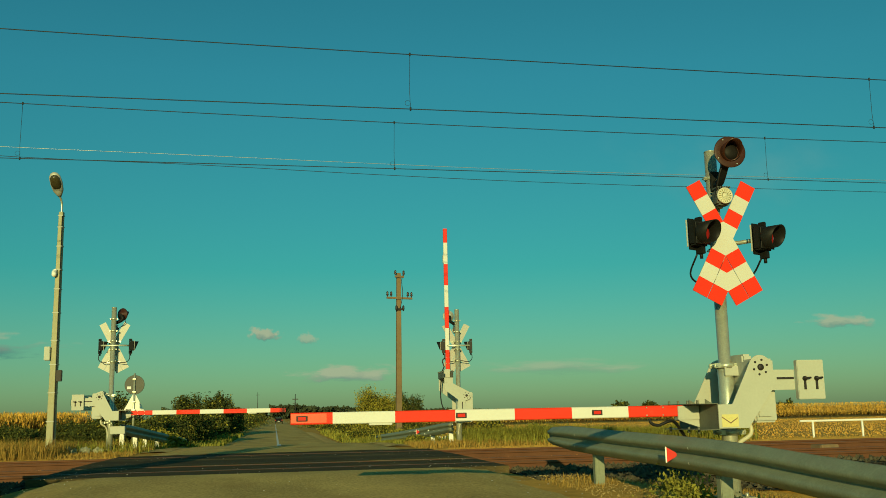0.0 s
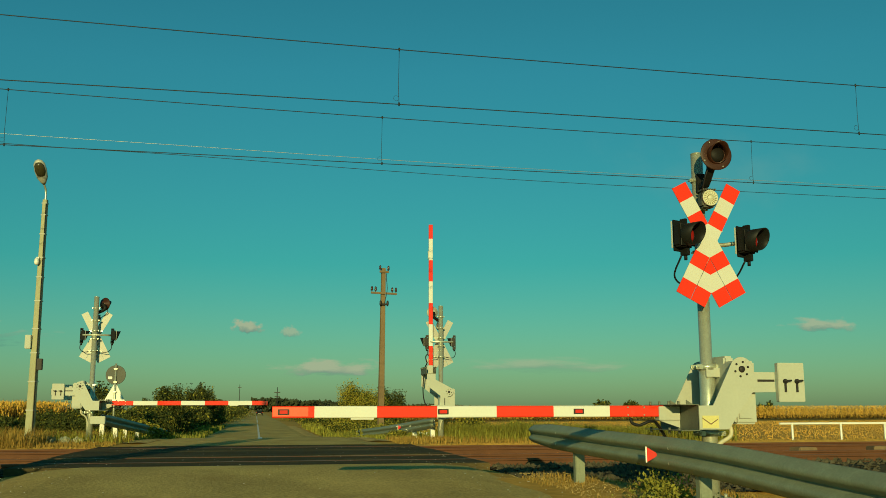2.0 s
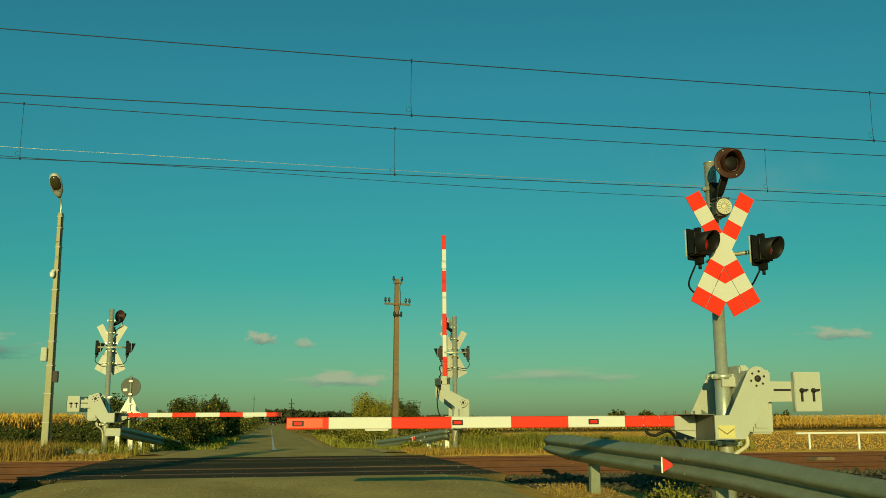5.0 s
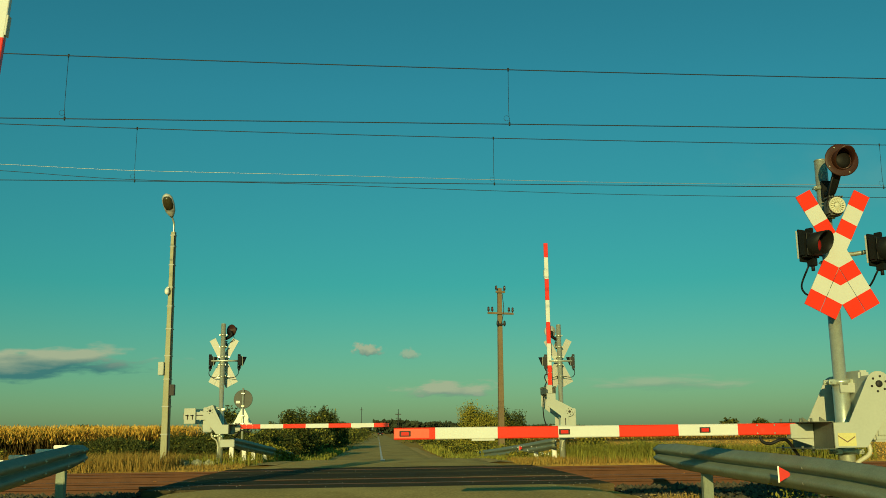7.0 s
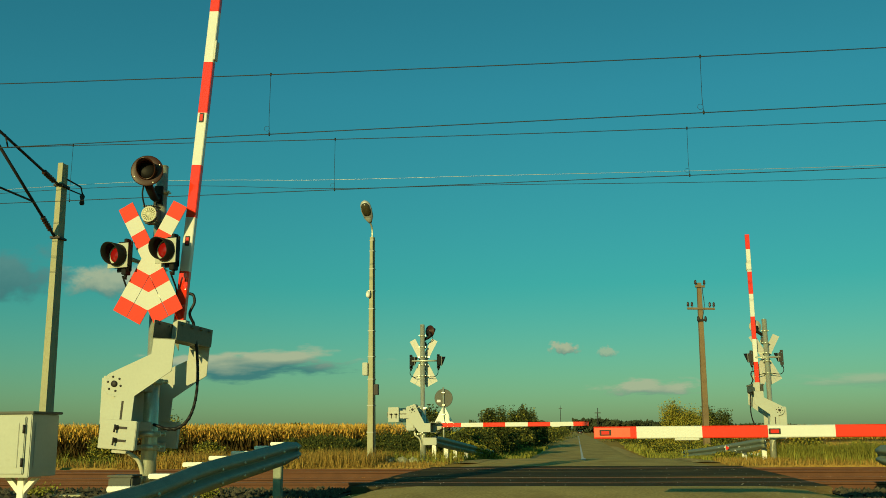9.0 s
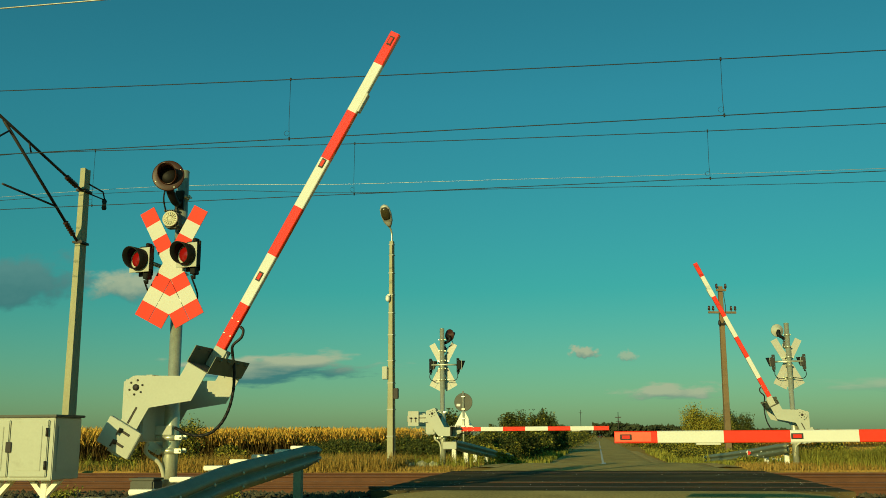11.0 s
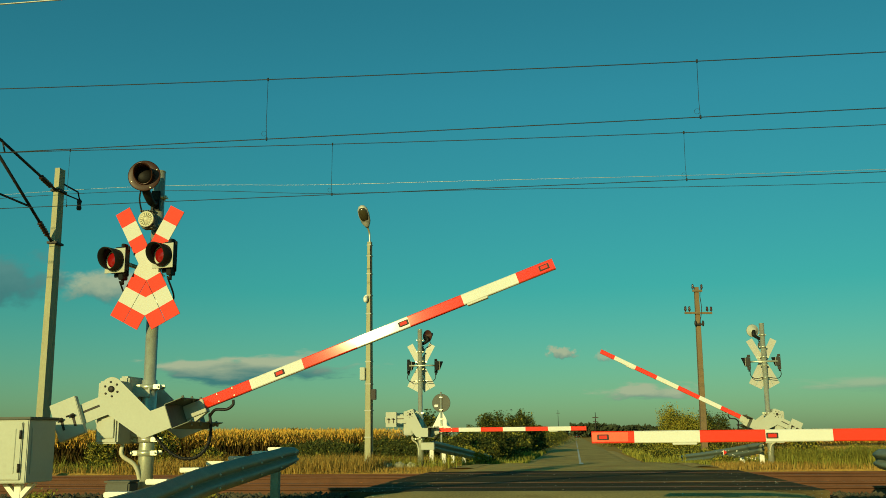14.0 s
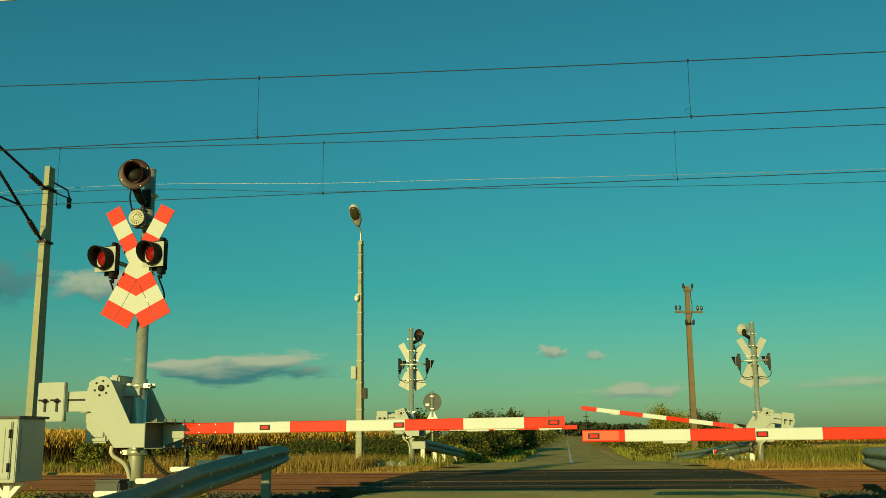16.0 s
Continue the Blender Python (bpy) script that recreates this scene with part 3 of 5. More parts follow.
# ---- barriers ----
def half_plate(s):
    lobe = [(0.125 * math.cos(a), 0.125 * math.sin(a)) for a in (radians(v) for v in range(30, 181, 15))]
    pts = lobe + [(-0.125, -0.03), (-0.37, -0.03), (-0.37, -0.235), (-0.11, -0.235), (0.17, -0.61), (0.50, -0.61), (0.50, -0.37), (0.33, -0.37)]
    return [(s * u, v) for u, v in pts]


def barrier(x, y, zp, s, base, mast_u, label, loose=False, sticker=False, front=-1):
    """s: the way of the boom, +1 to +x. Returns the thing and the arm that swings."""
    gate = thing("barrier", pose(x, y, base), label, "level crossing barrier", "crossing barriers")
    zp -= base
    bm = bmesh.new()
    us = sorted((s * -0.19, s * 0.055))
    bm_box(bm, us[0], us[1], -0.40, 0.40, zp - 0.56, zp + 0.09, 0.02)
    us = sorted((s * -0.06, s * 0.05))
    bm_box(bm, us[0], us[1], -0.20, 0.20, zp + 0.05, zp + 0.15, 0.02)
    housing = part("drive_housing", bm, PAINT_GREY, gate, "light grey painted drive housing")
    for z in (zp - 0.02, zp - 0.44):
        us = sorted((s * 0.04, s * (mast_u + 0.05)))
        part("mast_bracket", box(us[0], us[1], -0.10, 0.10, z - 0.05, z + 0.05, 0.005), PAINT_GREY, housing)
    for z in (zp + 0.04, zp - 0.52, zp - 0.66):
        bm = bmesh.new()
        bm_disc(bm, (s * mast_u, 0, z - 0.03), (0, 0, 1), [(0, 0.105), (0.06, 0.105)], 20)
        for e in (-1, 1):
            bm_box(bm, s * mast_u - 0.15, s * mast_u + 0.15, e * 0.06 - 0.012, e * 0.06 + 0.012, z - 0.025, z + 0.025, 0.004)
            bm_disc(bm, (s * mast_u + e * 0.13, -0.10, z), (0, 1, 0), [(0, 0.011), (0.20, 0.011)], 8)
        part("mast_clamp", bm, GALV, housing)
    bm = box(*sorted((s * -0.12, s * 0.02)), -0.42, -0.402, zp - 0.50, zp - 0.22, 0.004)
    part("cover_plate", bm, PAINT_GREY, housing)
    bm = tube(curve_points([(s * 0.02, -0.2, zp - 0.56), (s * 0.02, -0.2, zp - 0.68), (s * 0.14, -0.12, zp - 0.80), (s * 0.17, -0.05, zp - 1.05), (s * 0.17, -0.05, 0.0)]), 0.022, 10)
    part("conduit", bm, CREAM, gate, "pale flexible conduit")

    # the swinging arm: two cranked plates, a channel, weights and the boom
    arm = part("swing_arm", bm_prism(bmesh.new(), half_plate(s), -0.475, -0.463, 0, 0.002), PAINT_GREY, gate, "light grey cranked steel arm plate")
    part("rear_plate", bm_prism(bmesh.new(), half_plate(s), 0.463, 0.475, 0, 0.002), PAINT_GREY, arm)
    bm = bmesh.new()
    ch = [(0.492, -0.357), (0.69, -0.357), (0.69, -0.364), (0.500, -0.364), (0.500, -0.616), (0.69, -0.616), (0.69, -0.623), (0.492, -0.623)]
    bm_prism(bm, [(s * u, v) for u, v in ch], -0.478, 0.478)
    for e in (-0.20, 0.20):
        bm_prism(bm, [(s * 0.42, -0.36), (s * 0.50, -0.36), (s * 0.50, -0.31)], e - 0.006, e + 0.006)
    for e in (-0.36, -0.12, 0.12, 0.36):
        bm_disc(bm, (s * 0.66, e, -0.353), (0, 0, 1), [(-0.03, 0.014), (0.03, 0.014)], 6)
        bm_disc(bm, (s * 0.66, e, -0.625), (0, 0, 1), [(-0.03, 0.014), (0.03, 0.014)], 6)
    part("cross_channel", bm, CHANNEL_STEEL, arm, "grey steel cross channel, coloured dark for its shade")
    bm = bmesh.new()
    us = sorted((s * 0.505, s * 0.74))
    bm_box(bm, us[0], us[1], -0.055, 0.055, -0.52, -0.375, 0.004)
    bm_prism(bm, [(s * 0.50, -0.60), (s * 0.74, -0.52), (s * 0.50, -0.52)], -0.03, 0.03)
    part("boom_socket", bm, PAINT_GREY, arm)
    # pivot with its ring of bolts, front and back
    for e in (-1, 1):
        bm = bm_disc(bmesh.new(), (0, e * 0.475, 0), (0, e, 0), [(-0.03, 0.034), (0.012, 0.034), (0.02, 0.024), (0.022, 0.004)], 16)
        for k in range(6):
            a = 2 * math.pi * k / 6 + 0.3
            bm_disc(bm, (0.075 * math.cos(a), e * 0.475, 0.075 * math.sin(a)), (0, e, 0), [(-0.01, 0.012), (0.006, 0.012), (0.010, 0.006)], 8)
        part("pivot_bolts", bm, IRON, arm, "dark bolts round the pivot")
        bm = bmesh.new()
        us = sorted((s * -0.36, s * -0.17))
        bm_box(bm, us[0], us[1], e * 0.476 - 0.002, e * 0.476 + 0.002, -0.128, -0.105)
        part("slot", bm, IRON, arm)
        bm = bmesh.new()
        us = sorted((s * -0.66, s * -0.365))
        y0, y1 = sorted((e * 0.480, e * 0.545))
        bm_box(bm, us[0], us[1], y0, y1, -0.335, 0.065, 0.006)
        us2 = sorted((s * -0.70, s * -0.60))
        bm_box(bm, us2[0], us2[1], *sorted((e * 0.42, e * 0.478)), -0.22, -0.06, 0.004)
        weight = part("counterweight", bm, PAINT_GREY, arm, "light grey counterweight plates")
        for u in (-0.57, -0.44):
            bm = bmesh.new()
            bm_box(bm, s * u - 0.012, s * u + 0.012, e * 0.550 - 0.004, e * 0.550 + 0.004, -0.235, -0.10)
            bm_disc(bm, (s * u, e * 0.545, -0.125), (0, e, 0), [(0, 0.026), (0.02, 0.024), (0.045, 0.012), (0.06, 0.004)], 10)
            bm_tube(bm, [(s * u - s * 0.05, e * 0.585, -0.118), (s * u + s * 0.03, e * 0.585, -0.122)], 0.010, 8)
            part("clamp_handle", bm, IRON, weight, "dark clamp handle in its slot")
    # boom: hollow bar in stripes
    stops = (0.675, 1.28, 1.89, 2.495, 3.11, 3.72, 4.34, 4.75)
    cols = (0, 1, 0, 1, 0, 1, 0)
    bm = bmesh.new()
    prof = [(-0.030, -0.058), (0.030, -0.058), (0.038, -0.050), (0.038, 0.050), (0.030, 0.058), (-0.030, 0.058), (-0.038, 0.050), (-0.038, -0.050)]
    rings = [[bm.verts.new((s * u, p + 0.036 * q, -0.425 + q)) for p, q in prof] for u in stops]
    for i in range(len(stops) - 1):
        for k in range(8):
            bm.faces.new((rings[i][k], rings[i][(k + 1) % 8], rings[i + 1][(k + 1) % 8], rings[i + 1][k])).material_index = cols[i]
    bm.faces.new(rings[0]).material_index = 0
    bm.faces.new(rings[-1]).material_index = 0
    boom = part("boom", bm, [RED_BOOM, WHITE_BOOM], arm, "red and white striped boom")
    for u in (1.62, 3.05, 4.64):
        for e in (front,):
            bm = bmesh.new()
            bm_box(bm, s * u - 0.055, s * u + 0.055, *sorted((e * 0.0385, e * 0.048)), -0.452, -0.398, 0.003)
            rf = part("lamp_reflector", bm, IRON, arm, "small dark framed red reflector")
            rf.data.materials.append(REFLECTOR_RED)
            me = rf.data
            b2 = bmesh.new()
            b2.from_mesh(me)
            bm_box(b2, s * u - 0.038, s * u + 0.038, *sorted((e * 0.0482, e * 0.051)), -0.442, -0.408, 0.0, 1)
            b2.to_mesh(me)
            b2.free()
    for e in (-1, 1) if sticker else ():
        bm = box(*sorted((s * 4.40, s * 4.745)), *sorted((e * 0.0382, e * 0.0395)), -0.472, -0.378)
        part("tip_tape", bm, RED_TAPE, arm, "paler red reflective tape")
    for u in (0.72, 0.90, 1.08):
        for v in (-0.385, -0.465):
            part("boom_bolt", bm_disc(bmesh.new(), (s * u, -0.038, v), (0, -1, 0), [(0, 0.010), (0.006, 0.006)], 8), GALV, arm)
    bm = box(*sorted((s * 3.75, s * 3.98)), -0.045, 0.045, -0.502, -0.4835, 0.003)
    part("rest_pad", bm, WHITE, arm)
    if sticker:
        bm = bmesh.new()
        us = sorted((s * 0.28, s * 0.46))
        bm_box(bm, us[0], us[1], -0.479, -0.4755, -0.595, -0.47)
        bm_prism(bm, [(s * 0.29, -0.50), (s * 0.37, -0.55), (s * 0.46, -0.49), (s * 0.46, -0.50), (s * 0.37, -0.562), (s * 0.29, -0.51)], -0.483, -0.4795, 1)
        part("sticker", bm, [YELLOW, SLEEPER], arm, "pale yellow sticker")
    # loose cable from the boom to the mast
    start = [(s * 1.04, 0.0, -0.50), (s * 1.02, 0.0, -0.55), (s * 0.94, 0.0, -0.57), (s * 0.82, 0.0, -0.53), (s * 0.72, 0.06, -0.56)]
    bm = tube(curve_points(start if loose else start + [(s * 0.58, 0.12, -0.74), (s * 0.42, 0.14, -0.98), (s * 0.26, 0.10, -1.0), (s * 0.22, 0.06, -0.80)]), 0.016, 8)
    part("boom_cable", bm, RUBBER, arm, "loose black cable")
    arm.matrix_basis = pose(0, 0, zp)
    return gate, arm, zp


def arm_pose(zp, s, angle):
    return pose(0, 0, zp, 0, -s * angle, 0)


gate_nr, arm_nr, z_nr = barrier(4.855, NEAR_R, 1.20, -1, -0.16, 0.155, "light grey crossing barrier, red and white boom lowered over the lane", sticker=True)
gate_nl, arm_nl, z_nl = barrier(-4.815, NEAR_L, 1.320, 1, -0.16, 0.195, "light grey crossing barrier, red and white boom swinging down", loose=True)
gate_fl, arm_fl, z_fl = barrier(-4.59, FAR, 1.40, 1, -0.06, 0.16, "light grey crossing barrier beyond the tracks, boom lowered", front=1)
gate_fr, arm_fr, z_fr = barrier(5.055, FAR, 1.27, -1, -0.06, 0.12, "light grey crossing barrier beyond the tracks, boom coming down", loose=True, front=1)


part("foot_bracket", box(0.22, 0.60, -0.08, 0.06, 0.50, 0.70, 0.01), PAINT_GREY, gate_fl, "pale bracket at the mast foot")
part("foot_bracket", box(-0.26, 0.21, -0.10, 0.06, 0.60, 0.705, 0.01), PAINT_GREY, gate_fr, "pale bracket at the mast foot")


def loose_cable(gate):
    """Rigid links that hang from the swinging arm to the mast."""
    links = []
    for k in range(16):
        bm = tube([(0, 0, -0.065), (0, 0, 0.065)], 0.016, 8)
        for z in (-0.065, 0.065):
            bmesh.ops.create_icosphere(bm, subdivisions=1, radius=0.016, matrix=Matrix.Translation((0, 0, z)))
        links.append(part("cable_link", bm, RUBBER, gate))
    return links


def cable_rows(zp, s, mast_u, angle, count=16):
    """Poses of the links for one angle of the arm: an even walk along a hanging curve."""
    c, n = math.cos(radians(angle)), math.sin(radians(angle))
    a = Vector((s * (0.72 * c + 0.56 * n), 0.06, zp + 0.72 * n - 0.56 * c))
    b = Vector((s * (mast_u + 0.09), -0.08, zp - 0.42))
    p1 = a + Vector((s * 0.10, 0.02, -0.50))
    p2 = b + Vector((s * (0.12 + 0.42 * n), 0.05, -0.60 + 0.35 * n))
    out = []
    for k in range(count):
        t = (k + 0.5) / count
        u = 1 - t
        p = u ** 3 * a + 3 * u * u * t * p1 + 3 * u * t * t * p2 + t ** 3 * b
        d = 3 * u * u * (p1 - a) + 6 * u * t * (p2 - p1) + 3 * t * t * (b - p2)
        out.append(Matrix.Translation(p) @ d.to_track_quat("Z", "Y").to_matrix().to_4x4())
    return out


links_nl = loose_cable(gate_nl)
links_fr = loose_cable(gate_fr)


# ---- guardrails ----
def guardrail(path, face, spacing, label, drop=0.72, reflect=(), caps=True, first=0.55, post_mat=None):
    """path: points of the beam's top edge; face: +1 when the front looks to +x."""
    rail = thing("guardrail", pose(0, 0, 0), label, "guardrail", "guardrails")
    pts = curve_points(path, 10)
    prof = [(0, 0.0), (0.012, -0.012), (0.07, -0.055), (0.083, -0.075), (0.083, -0.095), (0.07, -0.112), (0.008, -0.145), (0.0, -0.155), (0.008, -0.165), (0.07, -0.198), (0.083, -0.215), (0.083, -0.235), (0.07, -0.255), (0.012, -0.298), (0, -0.31)]
    bm = bmesh.new()
    rows = []
    for i, p in enumerate(pts):
        shrink = 1.0 if i > 2 else (0.78, 0.84, 0.92)[i]
        rows.append([bm.verts.new((p.x + face * d, p.y, p.z + z * shrink - 0.155 * (1 - shrink))) for d, z in prof])
    for a, b in zip(rows, rows[1:]):
        for k in range(len(prof) - 1):
            bm.faces.new((a[k], a[k + 1], b[k + 1], b[k])).smooth = True
    # rounded end piece
    p = pts[0]
    end = [bm.verts.new((p.x + face * 0.03, p.y + 0.07, p.z + z * 0.62 - 0.06)) for d, z in prof]
    for k in range(len(prof) - 1):
        bm.faces.new((rows[0][k], rows[0][k + 1], end[k + 1], end[k])).smooth = True
    beam = part("beam", bm, GUARD_STEEL, rail, "weathered galvanised corrugated beam")
    sol = beam.modifiers.new("thickness", "SOLIDIFY")
    sol.thickness = 0.004
    length, nxt, count, bolts = 0.0, first, 0, []
    for a, b in zip(pts, pts[1:]):
        length += (b - a).length
        if length >= nxt:
            nxt += spacing
            count += 1
            bm = bmesh.new()
            x0, x1 = sorted((b.x - face * 0.17, b.x - face * 0.05))
            g = -drop
            bm_box(bm, x0, x1, b.y - 0.05, b.y + 0.05, b.z + g - 0.2, b.z - 0.03, 0.008)
            if not caps or count % 4 == 1:
                part("post", bm, post_mat or GUARD_STEEL, rail, "steel post")
            else:
                bm.free()
            if caps:
                x0, x1 = sorted((b.x - face * 0.22, b.x - face * 0.004))
                bm = box(x0, x1, b.y - 0.055, b.y + 0.055, b.z - 0.045, b.z + 0.002, 0.008)
                part("spacer", bm, WHITE_PAINT, rail, "pale bolted spacer")
            for z in (-0.085, -0.225):
                bolts.append((b.x + face * 0.083, b.y + 0.3, b.z + z))
    bolt = None
    for at in bolts:
        if bolt is None:
            bolt = part("bolt", bm_disc(bmesh.new(), (0, 0, 0), (face, 0, 0), [(0, 0.018), (0.010, 0.016), (0.016, 0.006)], 10), GALV, beam, "", pose(*at))
        else:
            more = new("bolt", bolt.data)
            more.parent = beam
            more.matrix_basis = pose(*at)
    for (x, y, z) in reflect:
        bm = bm_prism(bmesh.new(), [(-0.045, -0.07), (0.04, -0.02), (0.05, 0.0), (0.04, 0.02), (-0.045, 0.07)], -0.006, 0.006)
        part("reflector", bm, REFLECTOR_RED, rail, "red triangular reflector", pose(x, y, z, 0, 0, -23 if face < 0 else 23))
        bm = box(-0.058, -0.045, -0.008, 0.008, -0.075, 0.075)
        part("reflector_edge", bm, WHITE_PAINT, rail, "", pose(x, y, z, 0, 0, -23 if face < 0 else 23))
    return rail


guardrail([(3.75, 13.0, 0.615), (3.82, 10.6, 0.56), (3.90, 8.1, 0.507), (3.98, 5.85, 0.392), (4.02, 2.0, 0.25), (4.05, -3.0, 0.12)], -1, 3.1, "weathered galvanised guardrail with red reflector along the verge", reflect=[(3.70, 8.80, 0.365)], caps=False, first=1.35)
guardrail([(-4.24, 14.0, 0.70), (-4.06, 11.8, 0.605), (-3.88, 9.6, 0.51), (-3.70, 7.4, 0.36), (-3.62, 3.5, 0.22), (-3.6, -3.0, 0.10)], 1, 0.95, "galvanised guardrail in shade with pale spacers along verge")
guardrail([(-4.20, 27.0, 0.72), (-4.05, 31.0, 0.50), (-3.88, 35.5, 0.26), (-3.75, 40.0, 0.04)], 1, 1.9, "galvanised guardrail sloping down beyond the tracks", caps=False, post_mat=WHITE_PAINT)
guardrail([(4.85, 26.9, 0.58), (4.45, 30.0, 0.38), (4.05, 33.5, 0.19), (3.72, 36.9, 0.04)], -1, 1.9, "galvanised guardrail with red reflector beyond the tracks", reflect=[(4.27, 30.0, 0.24)], caps=False, post_mat=WHITE_PAINT)


# ---- poles, lines and cabinets ----
def tapered(bm, x, y, z0, z1, w0, w1, d0, d1, mat=0):
    a = [bm.verts.new((x + sx * w0 / 2, y + sy * d0 / 2, z0)) for sx, sy in ((-1, -1), (1, -1), (1, 1), (-1, 1))]
    b = [bm.verts.new((x + sx * w1 / 2, y + sy * d1 / 2, z1)) for sx, sy in ((-1, -1), (1, -1), (1, 1), (-1, 1))]
    fs = [bm.faces.new(a), bm.faces.new(b)] + [bm.faces.new((a[i], a[(i + 1) % 4], b[(i + 1) % 4], b[i])) for i in range(4)]
    es = {e for f in fs for e in f.edges}
    bmesh.ops.bevel(bm, geom=list(es), offset=0.012, segments=1, affect="EDGES")
    return bm


def street_lamp():
    x, y = -5.57, 25.2
    lamp = thing("street_lamp", pose(x, y, -0.1), "tall tapered concrete street lamp with boxes beside the track", "street lamp")
    part("pole", tapered(bmesh.new(), 0, 0, -0.3, 6.2, 0.185, 0.105, 0.20, 0.12), CONCRETE, lamp, "tapered pale concrete pole", pose(0, 0, 0, 0, 0, -13))
    bm = tube(curve_points([(0.0, -0.02, 6.0), (0.0, -0.02, 6.35), (-0.01, -0.05, 6.48), (-0.05, -0.14, 6.62)]), 0.026, 10)
    part("bracket_tube", bm, GALV, lamp)
    # the head tilts steeply up, its glass to the front and down
    along = Vector((-0.11, -0.42, 0.60)).normalized()
    out = Vector((0.05, -0.83, -0.55))
    out = (out - out.dot(along) * along).normalized()
    side = along.cross(out)
    root = Vector((-0.04, -0.12, 6.60))

    def shell(rows, lift):
        bm = bmesh.new()
        rings = []
        for d, w, h in rows:
            rings.append([bm.verts.new(root + d * along + lift * out + w * math.cos(a) * side + h * math.sin(a) * out) for a in (2 * math.pi * k / 20 for k in range(20))])
        for r0, r1 in zip(rings, rings[1:]):
            for k in range(20):
                bm.faces.new((r0[k], r0[(k + 1) % 20], r1[(k + 1) % 20], r1[k])).smooth = True
        bm.faces.new(rings[0]), bm.faces.new(rings[-1])
        return bm

    head = part("lamp_head", shell([(-0.02, 0.04, 0.04), (0.05, 0.08, 0.07), (0.15, 0.13, 0.09), (0.36, 0.155, 0.10), (0.53, 0.14, 0.09), (0.62, 0.085, 0.05), (0.65, 0.02, 0.01)], 0.0), SIGN_BACK, lamp, "oval grey lamp head")
    part("lamp_bowl", shell([(0.20, 0.05, 0.03), (0.23, 0.10, 0.06), (0.36, 0.132, 0.09), (0.51, 0.12, 0.08), (0.58, 0.07, 0.04), (0.60, 0.01, 0.01)], 0.045), LAMP_GLASS, head, "dark clouded glass bowl")
    for z in (0.9, 1.6, 2.3, 2.9, 3.6, 4.2, 4.7, 5.3, 5.8, 6.1):
        w = 0.200 - 0.08 * z / 6.2
        bm = box(-w / 2 - 0.004, w / 2 + 0.004, -w / 2 - 0.004, w / 2 + 0.004, z - 0.012, z + 0.012)
        part("steel_band", bm, SIGN_BACK, lamp, "", pose(0, 0, 0, 0, 0, -13))
    bm = box(-0.225, -0.085, -0.16, 0.02, 2.40, 2.74, 0.012)
    part("junction_box", bm, PAINT_GREY, lamp, "pale junction box")
    bm = box(0.08, 0.20, -0.12, 0.03, 1.88, 2.16, 0.01)
    part("meter_box", bm, IRON, lamp, "dark box")
    bm = bmesh.new()
    bm_disc(bm, (-0.08, -0.14, 4.62), (0, 0, -1), [(-0.06, 0.03), (0.0, 0.06), (0.06, 0.062), (0.10, 0.05), (0.13, 0.01)], 14)
    bm_box(bm, -0.09, -0.03, -0.14, -0.02, 4.64, 4.70, 0.004)
    part("camera_dome", bm, WHITE_PAINT, lamp, "small white dome")
    bm = tube([(0.085, -0.09, 0.2), (0.06, -0.085, 2.4), (0.03, -0.06, 6.1)], 0.014, 6)
    part("pole_cable", bm, IRON, lamp)


def telegraph_pole():
    x, y = 5.26, 43.0
    pole = thing("telegraph_pole", pose(x, y, level(y) - 0.2, 0, 0.6, 12), "brown weathered concrete telegraph pole with insulators", "utility pole")
    h = 7.20 - level(y) + 0.2
    part("pole", tapered(bmesh.new(), 0, 0, -0.3, h, 0.27, 0.18, 0.22, 0.15), CONCRETE_BROWN, pole, "tapered brown concrete pole")
    for z, half, at in ((h - 0.18, 0.22, (-0.2, 0.2)), (h - 1.17, 0.62, (-0.58, -0.40, 0.40, 0.58))):
        bm = box(-half, half, -0.16, -0.08, z - 0.045, z + 0.045, 0.01)
        arm = part("crossarm", bm, CONCRETE_BROWN, pole)
        for a in at:
            bm = bm_disc(bmesh.new(), (a, -0.12, z + 0.045), (0, 0, 1), [(0, 0.015), (0.05, 0.02), (0.06, 0.055), (0.12, 0.06), (0.14, 0.04), (0.17, 0.055), (0.22, 0.045), (0.25, 0.012)], 10)
            part("insulator", bm, PORCELAIN, arm, "dark porcelain insulator")
    bm = bmesh.new()
    bm_box(bm, -0.20, 0.20, -0.19, -0.10, h - 1.72, h - 1.64, 0.01)
    for a in (-0.16, 0.17):
        bm_disc(bm, (a, -0.16, h - 1.66), (0, 0, 1), [(-0.1, 0.03), (0.0, 0.06), (0.12, 0.05), (0.16, 0.01)], 8)
    part("strain_clamp", bm, IRON, pole, "dark clamp")
    bm = tube(curve_points([(0.03, -0.14, h - 1.65), (0.14, -0.16, h - 1.0), (0.10, -0.14, h - 0.4), (0.17, -0.12, h - 0.1)]), 0.016, 6)
    part("jumper_wire", bm, IRON, pole)


def span(name, a, b, sag, r, mat, label, bright=False):
    pts = []
    for i in range(41):
        t = i / 40
        p = Vector(a).lerp(Vector(b), t)
        p.z -= sag * 4 * t * (1 - t)
        pts.append(p)
    return tagged(part(name, bm_tube(bmesh.new(), pts, r, 6), mat), label, "overhead wire", "overhead wires")


